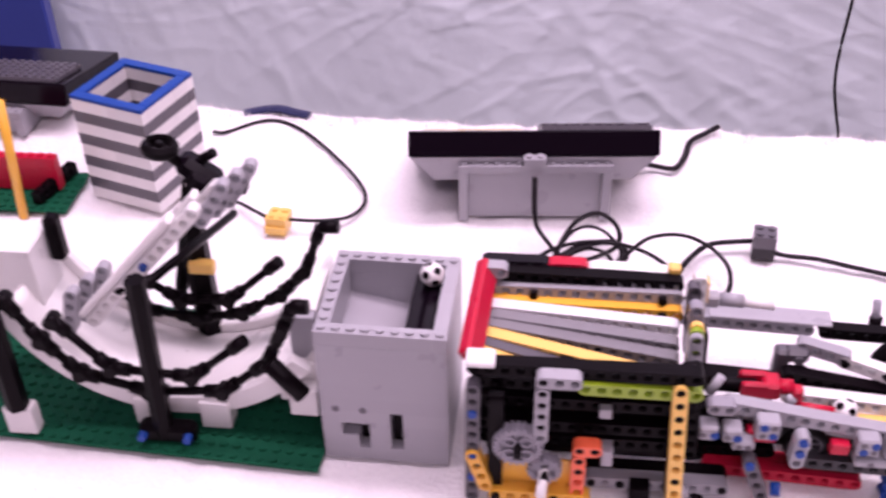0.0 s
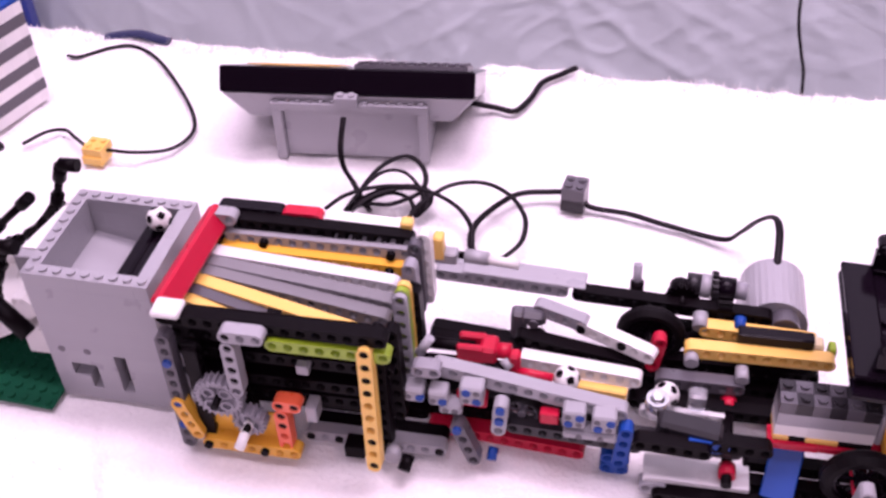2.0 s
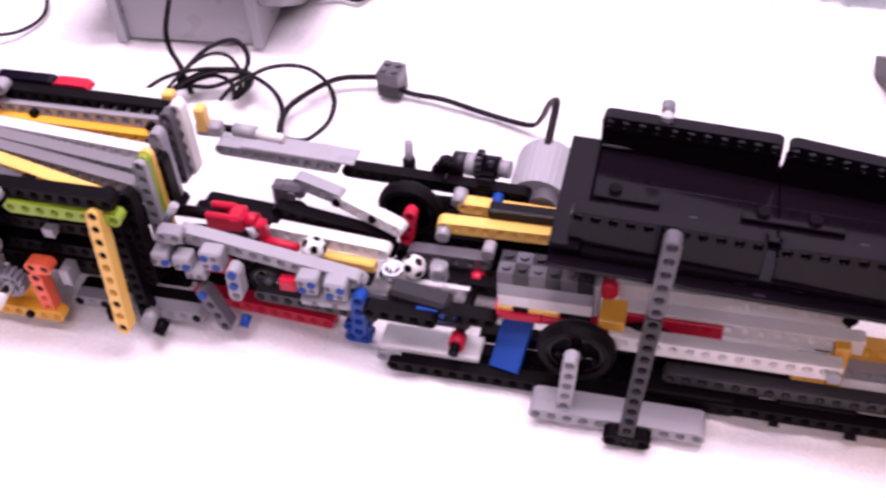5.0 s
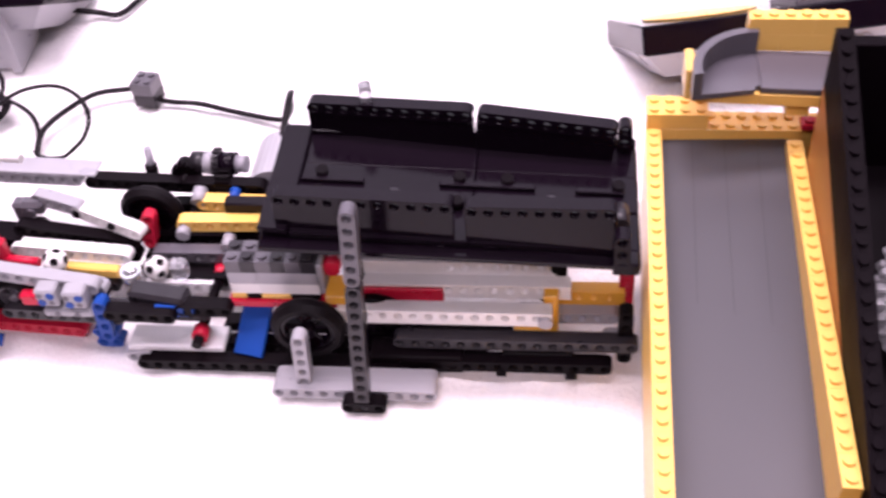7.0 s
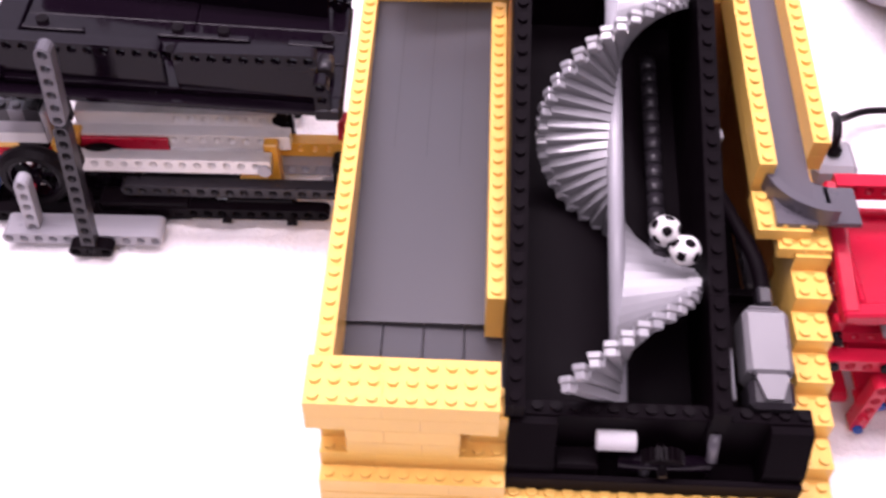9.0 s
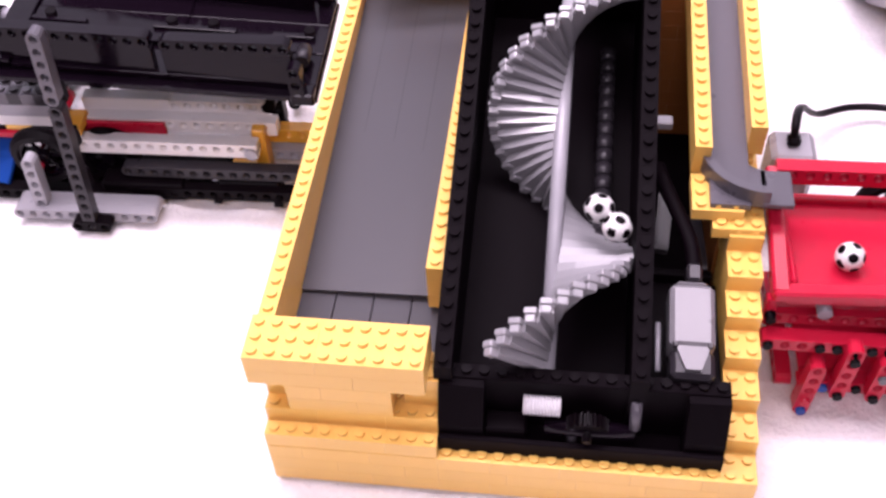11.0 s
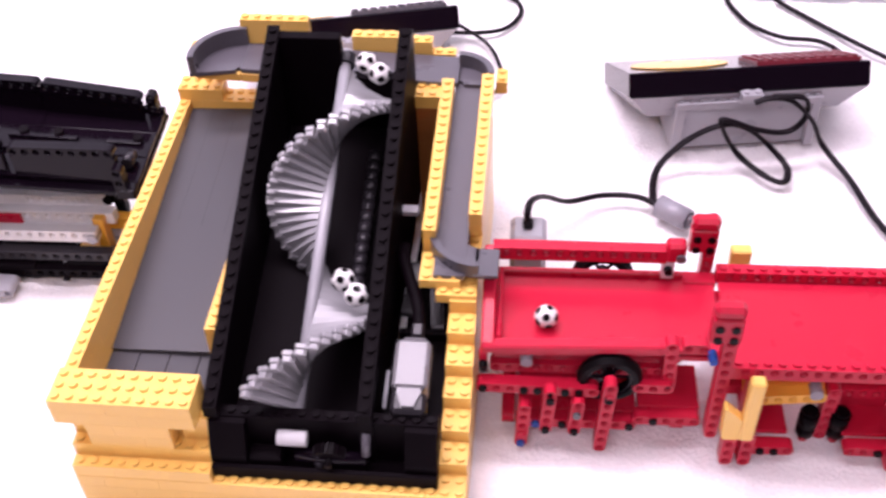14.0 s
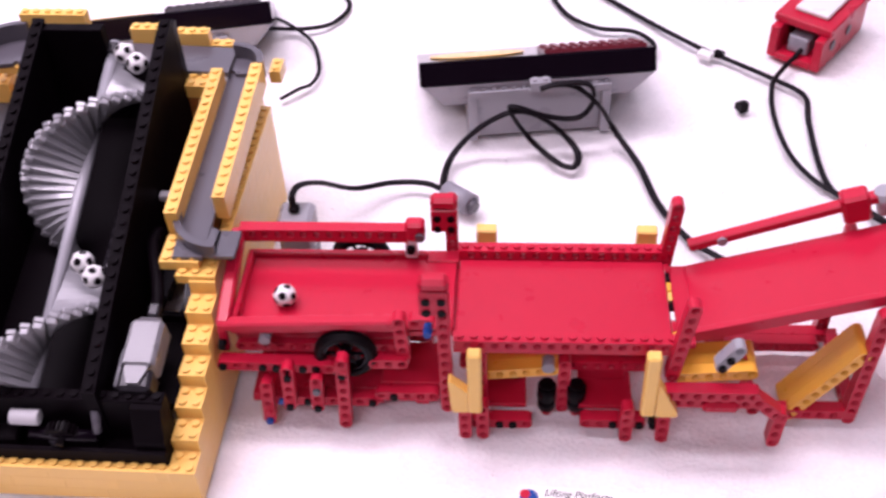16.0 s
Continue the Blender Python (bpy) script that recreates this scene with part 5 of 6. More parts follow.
for px in (0.851, 0.875, 0.883, 0.899, 0.907):
    pin(plat, (px, 0.3915, 0.0480 - 0.03 * (px - 0.851)), OUT, BLK)
# low frame: beams in front with plates on them, one step higher towards the deck
beam(plat, 9, RED, (0.8745, 0.3925, 0.0165), SIDE, OUT)
beam(plat, 5, RED, (0.9440, 0.3925, 0.0225), SIDE, OUT)
for px, pz, m_ in ((0.8745, 0.0165, BLU), (0.8825, 0.0165, BLU), (0.8985, 0.0165, BLK), (0.9385, 0.0165, BLK), (0.9520, 0.0225, BLK)):
    pin(plat, (px, 0.3908, pz), OUT, m_)
rblock("low_plate", (0.8720, 0.3970, 0.0165), (0.9430, 0.4300, 0.0200))
rblock("low_plate", (0.9432, 0.3970, 0.0225), (0.9800, 0.4300, 0.0260))
for yy in (0.434, 0.445):
    beam(plat, 14, RED, (0.8640, yy, 0.0300), SIDE, OUT)
for xx in (0.8660, 0.9000, 0.9400, 0.9680):
    beam(plat, 9, RED, (xx, 0.3990, 0.0090), (0, 1, 0), SIDE, name="cross_beam")
rblock("bridge_plate", (0.9620, 0.4040, 0.0600), (0.9980, 0.4580, 0.0640))
rblock("bridge_plate", (0.9700, 0.4581, 0.0600), (0.9900, 0.4680, 0.0700))
# posts between tray and deck
beam(plat, 13, RED, (0.9850, 0.3850, 0.0220), (0, 0, 1), OUT, name="post")
beam(plat, 8, RED, (0.9850, 0.4740, 0.0500), (0, 0, 1), OUT, name="post")
for yy, zz in ((0.3780, 0.1180), (0.4690, 0.0960)):
    rblock("post_block", (0.9725, yy, zz - 0.0120), (0.9890, yy + 0.0085, zz + 0.0060), 0.0008)
    for px in (0.9765, 0.9850):
        for pz in (0.0, -0.0085):
            pin(plat, (px, yy + 0.0030, zz - 0.0005 + pz), OUT, BLK)
    bm = bmesh.new()
    cbox(bm, (0.9725, yy - 0.0005, zz + 0.0062), (0.9892, yy + 0.0090, zz + 0.0150), 0.0025)
    part("post_cap", bm, RED, plat)
pin(plat, (0.9765, 0.3795, 0.0930), OUT, BLU)
# deck
rblock("deck", (0.9905, 0.3935, 0.0680), (1.1150, 0.4590, 0.0712))
holed_brick(plat, 16, RED, (0.9895, 0.3850, 0.0685), SIDE, OUT, True, "deck_rail")
holed_brick(plat, 16, RED, (0.9895, 0.4590, 0.0685), SIDE, OUT, True, "deck_rail")
for k in range(8):
    block(plat, "edge_plate", (1.1155, 0.3940 + k * U, 0.0640), (1.1178, 0.3940 + (k + 0.9) * U, 0.0712), (YELD, RED, WHT, BLK, YEL, YELD, BLK, RED)[k], "", 0.0004)
rblock("end_plate", (1.1180, 0.3940, 0.0640), (1.1285, 0.4580, 0.0685))
for xx in (0.9990, 1.0990):
    beam(plat, 6, RED, (xx + 0.006, 0.3900, 0.0240), (0, 0, 1), OUT, name="leg")
    beam(plat, 8, RED, (xx + 0.006, 0.4650, 0.0040), (0, 0, 1), OUT, name="leg")
    block(plat, "yellow_arm", (xx - 0.0010, 0.3690, 0.0320), (xx + 0.0072, 0.3770, 0.0830), YEL, "yellow upright arm", 0.0012, pose(xx, 0, 0.05, 0, 0) @ pose(-xx, 0, -0.05))
    bm = bmesh.new()
    x0 = xx + 0.003
    if xx < 1.05:
        prism(bm, [(0.0322, x0 - 0.0042), (0.0322, x0 - 0.0125), (0.0345, x0 - 0.0138), (0.0590, x0 - 0.0150), (0.0600, x0 - 0.0138), (0.0500, x0 - 0.0042)], "y", 0.3700, 0.3765)
    else:
        prism(bm, [(0.0322, x0 + 0.0043), (0.0322, x0 + 0.0165), (0.0350, x0 + 0.0170), (0.0580, x0 + 0.0062), (0.0600, x0 + 0.0043)], "y", 0.3695, 0.3765)
    part("yellow_foot", bm, YEL, plat)
    block(plat, "yellow_block", (xx + 0.001, 0.4760, 0.0640), (xx + 0.0140, 0.4840, 0.0790), YEL, "", 0.001)
for xx, z0, n in ((0.9955, 0.0040, 4), (1.0060, 0.0040, 4), (1.0915, 0.0040, 4), (1.1130, 0.0040, 4)):
    beam(plat, n, RED, (xx, 0.3790, z0), (0, 0, 1), OUT, name="leg")
beam(plat, 5, RED, (1.0000, 0.3850, 0.0075), SIDE, OUT)
beam(plat, 5, RED, (1.0680, 0.3850, 0.0095), SIDE, OUT)
for x0, x1 in ((1.0060, 1.0320), (1.0640, 1.0960)):
    rblock("floor_plate", (x0, 0.3895, 0.0130), (x1, 0.4500, 0.0165))
    rblock("floor_plate", (x0, 0.4100, 0.0166), (x1 - 0.004, 0.4110, 0.0360))
beam(plat, 15, RED, (0.9950, 0.4100, 0.0330), SIDE, OUT)
beam(plat, 15, RED, (0.9950, 0.4560, 0.0280), SIDE, OUT)
for px in (1.016, 1.024, 1.084, 1.1, 1.108):
    pin(plat, (px, 0.3835, 0.0075 if px < 1.05 else 0.0095), OUT, BLK)
for xx in (1.0445, 1.0625):
    bm = bmesh.new()
    cyl(bm, (xx, 0.3965, 0.0070), (xx, 0.3965, 0.0150), 0.0054, 16)
    cyl(bm, (xx, 0.3965, 0.0152), (xx, 0.3965, 0.0262), 0.0058, 16)
    cyl(bm, (xx, 0.3965, 0.0262), (xx, 0.3965, 0.0285), 0.0046, 16)
    part("black_leg", bm, BLK, plat)
    rod(plat, "leg_pin", (xx, 0.3965, 0.0010), (xx, 0.3965, 0.0070), 0.0030, RED)
beam(plat, 6, RED, (1.0540, 0.4000, 0.0050), (0.02, 0, 1), OUT, name="leg")
rod(plat, "sleeve", (1.0450, 0.3960, 0.0420), (1.0450, 0.4040, 0.0420), 0.0040, MGR)
for k in range(3):
    beam(plat, 6, YELD, (1.0080, 0.4000 + k * 0.008, 0.0350), (1, 0, 0.12), OUT, name="yellow_lever")
    beam(plat, 6, YELD, (1.1220, 0.3920 + k * 0.008, 0.0450), (1, 0, 0.10), OUT, name="yellow_lever")
# leaning posts at the far end of the deck
beam(plat, 7, RED, (1.1165, 0.4630, 0.0660), (0.07, 0, 1), OUT, name="post")
beam(plat, 8, RED, (1.1150, 0.3850, 0.0540), (0.12, 0, 1), OUT, name="post")

# ---- second red ramp, rising onward ----
tail = thing("red_ramp", "red brick-built ramp rising on red legs beside the platform", "brick machine")
tp = pose(1.1240, 0.4055, 0.0665, 0, -18.0)
block(tail, "ramp_floor", (0.0, 0.0, -0.003), (0.36, 0.0535, 0.0), RED, "", 0.0005, tp)
block(tail, "ramp_edge", (0.0, -0.0042, -0.0065), (0.36, -0.0002, 0.0022), RED, "", 0.0005, tp)
for k in range(3):
    block(tail, "ramp_rail", (0.0, 0.0, 0.0), (0.1115, 0.0070, 0.0058), RED, "", 0.0008, tp @ pose(0.010 + k * 0.1125, 0.0545, 0.0085, 0, -3.5))
part("rail_pin", (lambda b: (cyl(b, (0.03, 0.0530, 0.0125), (0.03, 0.0550, 0.0125), 0.003, 10), b)[1])(bmesh.new()), MGR, tail, "", tp)
part("rail_joint", (lambda b: (cbox(b, (0.100, 0.052, 0.0045), (0.116, 0.0642, 0.0255), 0.002), b)[1])(bmesh.new()), RED, tail, "", tp)
part("clear_cap", (lambda b: (cyl(b, (0.124, 0.058, 0.006), (0.124, 0.058, 0.022), 0.005, 14), b)[1])(bmesh.new()), LGR, tail, "", tp)
beam(tail, 7, RED, (1.1130, 0.3760, 0.0480), SIDE, OUT)
beam(tail, 4, RED, (1.1590, 0.3762, 0.0480), (0.72, 0, -0.7), OUT)
beam(tail, 4, RED, (1.1790, 0.3761, 0.0300), (-0.05, 0, -1), OUT)
beam(tail, 7, RED, (1.1200, 0.3840, 0.0320), SIDE, OUT)
block(tail, "wedge", (1.1350, 0.3780, 0.0250), (1.1560, 0.3900, 0.0330), RED, "", 0.002)
beam(tail, 12, RED, (1.2265, 0.3960, 0.0040), (0.03, 0, 1), OUT, name="leg")
beam(tail, 12, RED, (1.2225, 0.4650, 0.0040), (0.03, 0, 1), OUT, name="leg")
beam(tail, 15, RED, (1.1100, 0.4600, 0.0060), SIDE, OUT)
beam(tail, 6, RED, (1.1850, 0.3960, 0.0080), SIDE, OUT)
beam(tail, 8, RED, (1.1560, 0.4400, 0.0060), (-0.25, 0, 1), OUT, name="leg")
beam(tail, 8, RED, (1.1700, 0.4000, 0.0060), (-0.3, 0, 1), OUT, name="leg")
beam(tail, 8, RED, (1.2280, 0.4040, 0.0060), (0, 1, 0), SIDE, name="cross_beam")
beam(tail, 9, RED, (1.1500, 0.4480, 0.0100), SIDE, OUT)
beam(tail, 13, RED, (1.36, 0.3760, 0.0040), (0.03, 0, 1), OUT, name="leg")
beam(tail, 13, RED, (1.36, 0.4620, 0.0040), (0.03, 0, 1), OUT, name="leg")
for k in range(3):
    beam(tail, 9, YELD, (1.1905, 0.3965 + 0.0079 * k, 0.0060), (0.52, 0, 0.85), OUT, name="yellow_brace")
beam(tail, 3, LGR, (1.1420, 0.3850, 0.0630), (0.5, 0, 0.86), OUT)
for k in (0, 1):
    pin(tail, (1.1420 + 0.004 * k, 0.3835, 0.0630 + 0.0069 * k), OUT, BLK)
# grey motor standing behind the tray
mot = thing("grey_motor", "grey motor standing on the cloth behind the red tray", "motor")
bm = bmesh.new()
cbox(bm, (0.8640, 0.5060, 0.0240), (0.8880, 0.5300, 0.0570), 0.003)
part("housing", bm, LGR, mot)
bm = bmesh.new()
cbox(bm, (0.8645, 0.5065, 0.0), (0.8875, 0.5295, 0.0238), 0.002)
part("motor_end", bm, DGR, mot)
bm = bmesh.new()
cbox(bm, (0.8720, 0.5140, 0.0571), (0.8790, 0.5210, 0.0630), 0.0015)
part("cable_clamp", bm, BLK, mot)

# ---- green base with the white trough and black rocker ----
rock = thing("rocker_machine", "white curved trough with black rocker arms on a green base", "brick machine")
gm = pose(0.0105, 0.5165, 0.0, 0, 0, -3.7)
bm = bmesh.new()
cbox(bm, (-0.256, 0, 0.0), (0, 0.128, 0.0022), 0.0004)
for i in range(32):
    for j in range(16):
        cyl(bm, (-(i + 0.5) * U, (j + 0.5) * U, 0.0021), (-(i + 0.5) * U, (j + 0.5) * U, 0.0038), 0.0024, 8)
part("base_plate", bm, GRN, rock, "green studded base plate", gm)
# curved white trough: an arc swept across the base
TC, TR = (-0.0760, 0.1150), 0.1020
def arc(r0, r1, y0, y1, a0, a1, n=26):
    bm = bmesh.new()
    rows = []
    for k in range(n + 1):
        a = radians(a0 + (a1 - a0) * k / n)
        c, s = math.cos(a), math.sin(a)
        rows.append([bm.verts.new((TC[0] + r * c, y, TC[1] + r * s)) for r, y in ((r0, y0), (r1, y0), (r1, y1), (r0, y1))])
    for u, v in zip(rows, rows[1:]):
        for j in range(4):
            f = bm.faces.new((u[j], v[j], v[(j + 1) % 4], u[(j + 1) % 4]))
            f.smooth = j in (1, 3)
    bm.faces.new(rows[0][::-1])
    bm.faces.new(rows[-1])
    return bm


part("trough", arc(TR - 0.004, TR, 0.552, 0.613, 200, 330), WHT, rock, "white curved trough")
part("trough_rim", arc(TR - 0.012, TR, 0.5455, 0.5518, 196, 322), WHT, rock)
part("trough_rim", arc(TR - 0.010, TR, 0.6132, 0.619, 205, 318), WHT, rock)
for bx in (-0.1040, -0.0640):
    block(rock, "trough_foot", (bx, 0.5430, 0.0040), (bx + 0.018, 0.5560, 0.0240), WHT, "", 0.0006)
block(rock, "side_block", (-0.0160, 0.5500, 0.0240), (0.0080, 0.6100, 0.0540), WHT, "", 0.0006)
bm = bmesh.new()
prism(bm, [(-0.0050, 0.5610), (0.0080, 0.5610), (0.0080, 0.6130), (0.0060, 0.6130)], "z", 0.0542, 0.0850)
part("side_wall", bm, WHT, rock)
block(rock, "side_wall", (-0.0070, 0.5540, 0.0542), (0.0080, 0.5608, 0.0845), LGR, "", 0.0006)
block(rock, "white_post", (-0.0040, 0.5600, 0.0020), (0.0060, 0.6000, 0.0238), WHT, "", 0.0006)
block(rock, "side_block", (-0.0080, 0.5400, 0.0220), (0.0085, 0.5498, 0.0420), WHT, "", 0.0006)


def linkage(points, y, r=0.0026, collars=True):
    """Black axles joined by angle connectors, in an upright plane."""
    for (x0, z0), (x1, z1) in zip(points, points[1:]):
        a, b = Vector((x0, y, z0)), Vector((x1, y, z1))
        bm = bmesh.new()
        cyl(bm, a, b, r, 8)
        d = (b - a).normalized()
        for p, s in ((a, 1), (b, -1)):
            cyl(bm, p, p + d * s * min(0.011, (b - a).length * 0.42), r * 1.55, 10)
        part("rocker_link", bm, BLK, rock)
        bm = bmesh.new()
        cyl(bm, a + Vector((0, -0.0045, 0)), a + Vector((0, 0.0045, 0)), r * 1.6, 10)
        part("rocker_joint", bm, BLK, rock)


OUTER = [(-0.160, 0.100), (-0.1455, 0.0715), (-0.1275, 0.0480), (-0.0890, 0.0365), (-0.0450, 0.0400), (-0.0170, 0.0640), (-0.0060, 0.0890), (0.0005, 0.1050)]
INNER = [(-0.1355, 0.0870), (-0.1085, 0.0530), (-0.0615, 0.0500), (-0.0280, 0.0795)]
linkage(OUTER, 0.5385)
linkage(INNER, 0.5385)
linkage([(-0.1304, 0.0572), (-0.1132, 0.0405), (-0.0804, 0.0345), (-0.0495, 0.0413), (-0.0238, 0.0579), (-0.0075, 0.0770), (0.0042, 0.1090)], 0.606)
linkage([(-0.1122, 0.0663), (-0.0892, 0.0491), (-0.0575, 0.0512), (-0.0229, 0.0828)], 0.606)
rod(rock, "rocker_tip", (0.0005, 0.5385, 0.1055), (0.0100, 0.5385, 0.1060), 0.0042, BLK)
rod(rock, "rocker_tip", (0.0042, 0.606, 0.1095), (0.0150, 0.606, 0.1100), 0.0042, BLK)
rod(rock, "upright", (-0.1680, 0.5325, 0.1000), (-0.1690, 0.5325, 0.0240), 0.0068, BLK, n=6)
block(rock, "upright_foot", (-0.1780, 0.5290, 0.0038), (-0.1600, 0.5390, 0.0240), WHT, "", 0.001)
block(rock, "yellow_block", (-0.0800, 0.6050, 0.0700), (-0.0640, 0.6120, 0.0780), YEL, "", 0.0008)
rod(rock, "rocker_stop", (-0.0150, 0.5345, 0.0680), (0.0035, 0.5305, 0.0480), 0.0052, BLK, n=14)
rod(rock, "upright", (-0.0795, 0.5325, 0.1240), (-0.0835, 0.5325, 0.0080), 0.0058, BLK, n=6)
rod(rock, "upright", (-0.0780, 0.6170, 0.1000), (-0.0765, 0.6170, 0.0040), 0.0085, BLK, n=6)
block(rock, "upright_foot", (-0.0980, 0.5285, 0.0030), (-0.0640, 0.5400, 0.0165), BLK, "", 0.003)
pin(rock, (-0.0945, 0.5282, 0.0110), OUT, BLU)
pin(rock, (-0.0675, 0.5282, 0.0110), OUT, BLU)
rod(rock, "cross_shaft", (-0.0795, 0.53, 0.117), (-0.0600, 0.645, 0.088), 0.0028, BLK)
# white swing arms with grey ends, raised across the trough
AD = Vector((math.cos(radians(48)), 0, math.sin(radians(48))))
for yy, mid_at in ((0.5560, Vector((-0.0850, 0.5560, 0.1140))), (0.5960, Vector((-0.0850, 0.5960, 0.1020)))):
    start = mid_at - AD * 6.5 * U
    beam(rock, 14, WHT, start, AD, OUT, name="swing_arm")
    block(rock, "arm_cover", (-0.0020, -0.0048, 0.0045), (0.0920, 0.0048, 0.0085), WHT, "", 0.001, pose(start.x, start.y, start.z, 0, -48))
    for k in (5, 7):
        pin(rock, start + AD * k * U + Vector((0, -0.0015, 0)), OUT, BLU)
for k in range(3):
    beam(rock, 4, LGR, (-0.0490 + 0.005 * k, 0.5640 + 0.010 * k, 0.1420), (0.55, 0.1, 0.83), OUT, name="grey_end")
    beam(rock, 4, LGR, (-0.1400 + 0.005 * k, 0.5640 + 0.012 * k, 0.0600), (0.2, 0.1, 1), OUT, name="grey_end")
rod(rock, "arm_tie", (-0.1000, 0.552, 0.0990), (-0.1000, 0.602, 0.0870), 0.0026, BLK)
# white cabinet-like wall and hopper at the far side of the base
block(rock, "white_wall", (-0.2150, 0.5750, 0.0640), (-0.1600, 0.6060, 0.1050), WHT, "white brick wall", 0.0006)
block(rock, "black_bracket", (-0.1600, 0.5960, 0.0820), (-0.1510, 0.6060, 0.1130), BLK, "", 0.002)
# camera-like black crane on a mast
mast = thing("black_mast", "black jointed mast with a tilted black wheel on top", "brick figure")
rod(mast, "mast_pole", (-0.1010, 0.6180, 0.0060), (-0.0740, 0.6180, 0.1300), 0.0042, BLK)
rod(mast, "mast_foot", (-0.1010, 0.6180, 0.0035), (-0.1010, 0.6180, 0.0080), 0.009, BLK)
mb = pose(-0.0660, 0.6180, 0.1350, 0, 38)
bm = bmesh.new()
cbox(bm, (-0.0150, -0.0075, -0.0070), (0.0130, 0.0075, 0.0080), 0.004)
cbox(bm, (-0.0060, -0.0100, -0.0090), (0.0085, 0.0100, 0.0050), 0.003)
part("mast_body", bm, BLKG, mast, "", mb)
bm = bmesh.new()
cyl(bm, (0.0120, 0, 0.0010), (0.0210, 0, 0.0040), 0.0036, 10)
ring(bm, (0.0225, 0.0, 0.0075), (0, 1, 0), 0.0028, 0.0048, 0.0022, 16)
part("mast_eye", bm, BLKG, mast, "", mb)
wheel(mast, (-0.0850, 0.6120, 0.1555), (0.12, 0.05, 1), 0.0108, BLK, 0.004)
rod(mast, "mast_neck", (-0.0745, 0.6170, 0.1400), (-0.0850, 0.6125, 0.1550), 0.0034, BLK)
rod(mast, "mast_arm", (-0.0640, 0.6180, 0.1450), (-0.0560, 0.6180, 0.1500), 0.0030, BLK)

# ---- striped tower ----
tow = thing("striped_tower", "white and dark grey striped brick tower with a blue rim", "brick tower", pose(-0.1585, 0.7630, 0, 0, 0, -18.5))
for k in range(9):
    mt = WHT if k % 2 == 0 else DGR
    off = 2 if k % 2 else 4
    course(tow, mt, -8 * U, 0, k * H, 8, "x", 1, off, False)
    course(tow, mt, -8 * U, 7 * U, k * H, 8, "x", 1, off, False)
    course(tow, mt, -8 * U, U, k * H, 6, "y", 1, off, False)
    course(tow, mt, -U, U, k * H, 6, "y", 1, off, False)
for lo, hi in (((-8, 0), (0, 1)), ((-8, 7), (0, 8)), ((-8, 1), (-7, 7)), ((-1, 1), (0, 7))):
    block(tow, "rim_tile", (lo[0] * U, lo[1] * U, 9 * H), (hi[0] * U, hi[1] * U, 9 * H + 0.0032), BLU, "blue rim tile", 0.0003)

# ---- green base with red wall farther along ----
far = thing("red_green_machine", "red brick wall and yellow pole on a green base", "brick machine")
bm = bmesh.new()
cbox(bm, (-0.38, 0.757, 0.0), (-0.232, 0.812, 0.0022), 0.0004)
for i in range(18):
    for j in range(6):
        cyl(bm, (-0.236 - i * U, 0.7615 + j * U, 0.0021), (-0.236 - i * U, 0.7615 + j * U, 0.0038), 0.0024, 8)
part("base_plate", bm, GRN, far)
for k in range(3):
    course(far, RED, -0.2446 - 12 * U, 0.7830, 0.0038 + k * H, 12, "x", 1, 4 if k % 2 else 2, k == 2)
holed_brick(far, 6, BLK, (-0.252, 0.762, 0.0038), (0.25, 1, 0), (-1, 0.25, 0), True)
rod(far, "pole", (-0.2625, 0.7500, 0.0000), (-0.2560, 0.7520, 0.1000), 0.0036, YELD)

# ---- blue screen at the edge of the backdrop, cord, folded dark cloth ----
bm = bmesh.new()
cbox(bm, (-1.85, 1.475, -0.748), (-0.580, 1.50, 0.9), 0.003)
tagged(new("blue_screen", to_mesh("blue_screen", bm, BLUECLOTH)), "deep blue cloth-covered screen beside the curtain", "screen")
bm = bmesh.new()
tube(bm, [(0.535, 1.5, 0.5), (0.530, 1.5, 0.05), (0.527, 1.5, -0.12), (0.5245, 1.5, -0.21), (0.528, 1.5, -0.265), (0.540, 1.5, -0.315), (0.5495, 1.5, -0.355), (0.553, 1.5, -0.45), (0.55, 1.5, -0.748)], 0.0022, 8)
tagged(new("hanging_cord", to_mesh("hanging_cord", bm, CAB)), "thin black cord hanging in front of the curtain", "cord")
bm = bmesh.new()
tube(bm, [(-0.132, 0.918, 0.0000), (-0.117, 0.922, 0.0015), (-0.102, 0.923, 0.0025), (-0.087, 0.920, 0.0010), (-0.074, 0.918, 0.0)], 0.0026, 10, 2.2, 4)
tagged(new("folded_cloth", to_mesh("folded_cloth", bm, NAVY)), "thin navy rolled cloth strip at the rear table edge", "cloth")

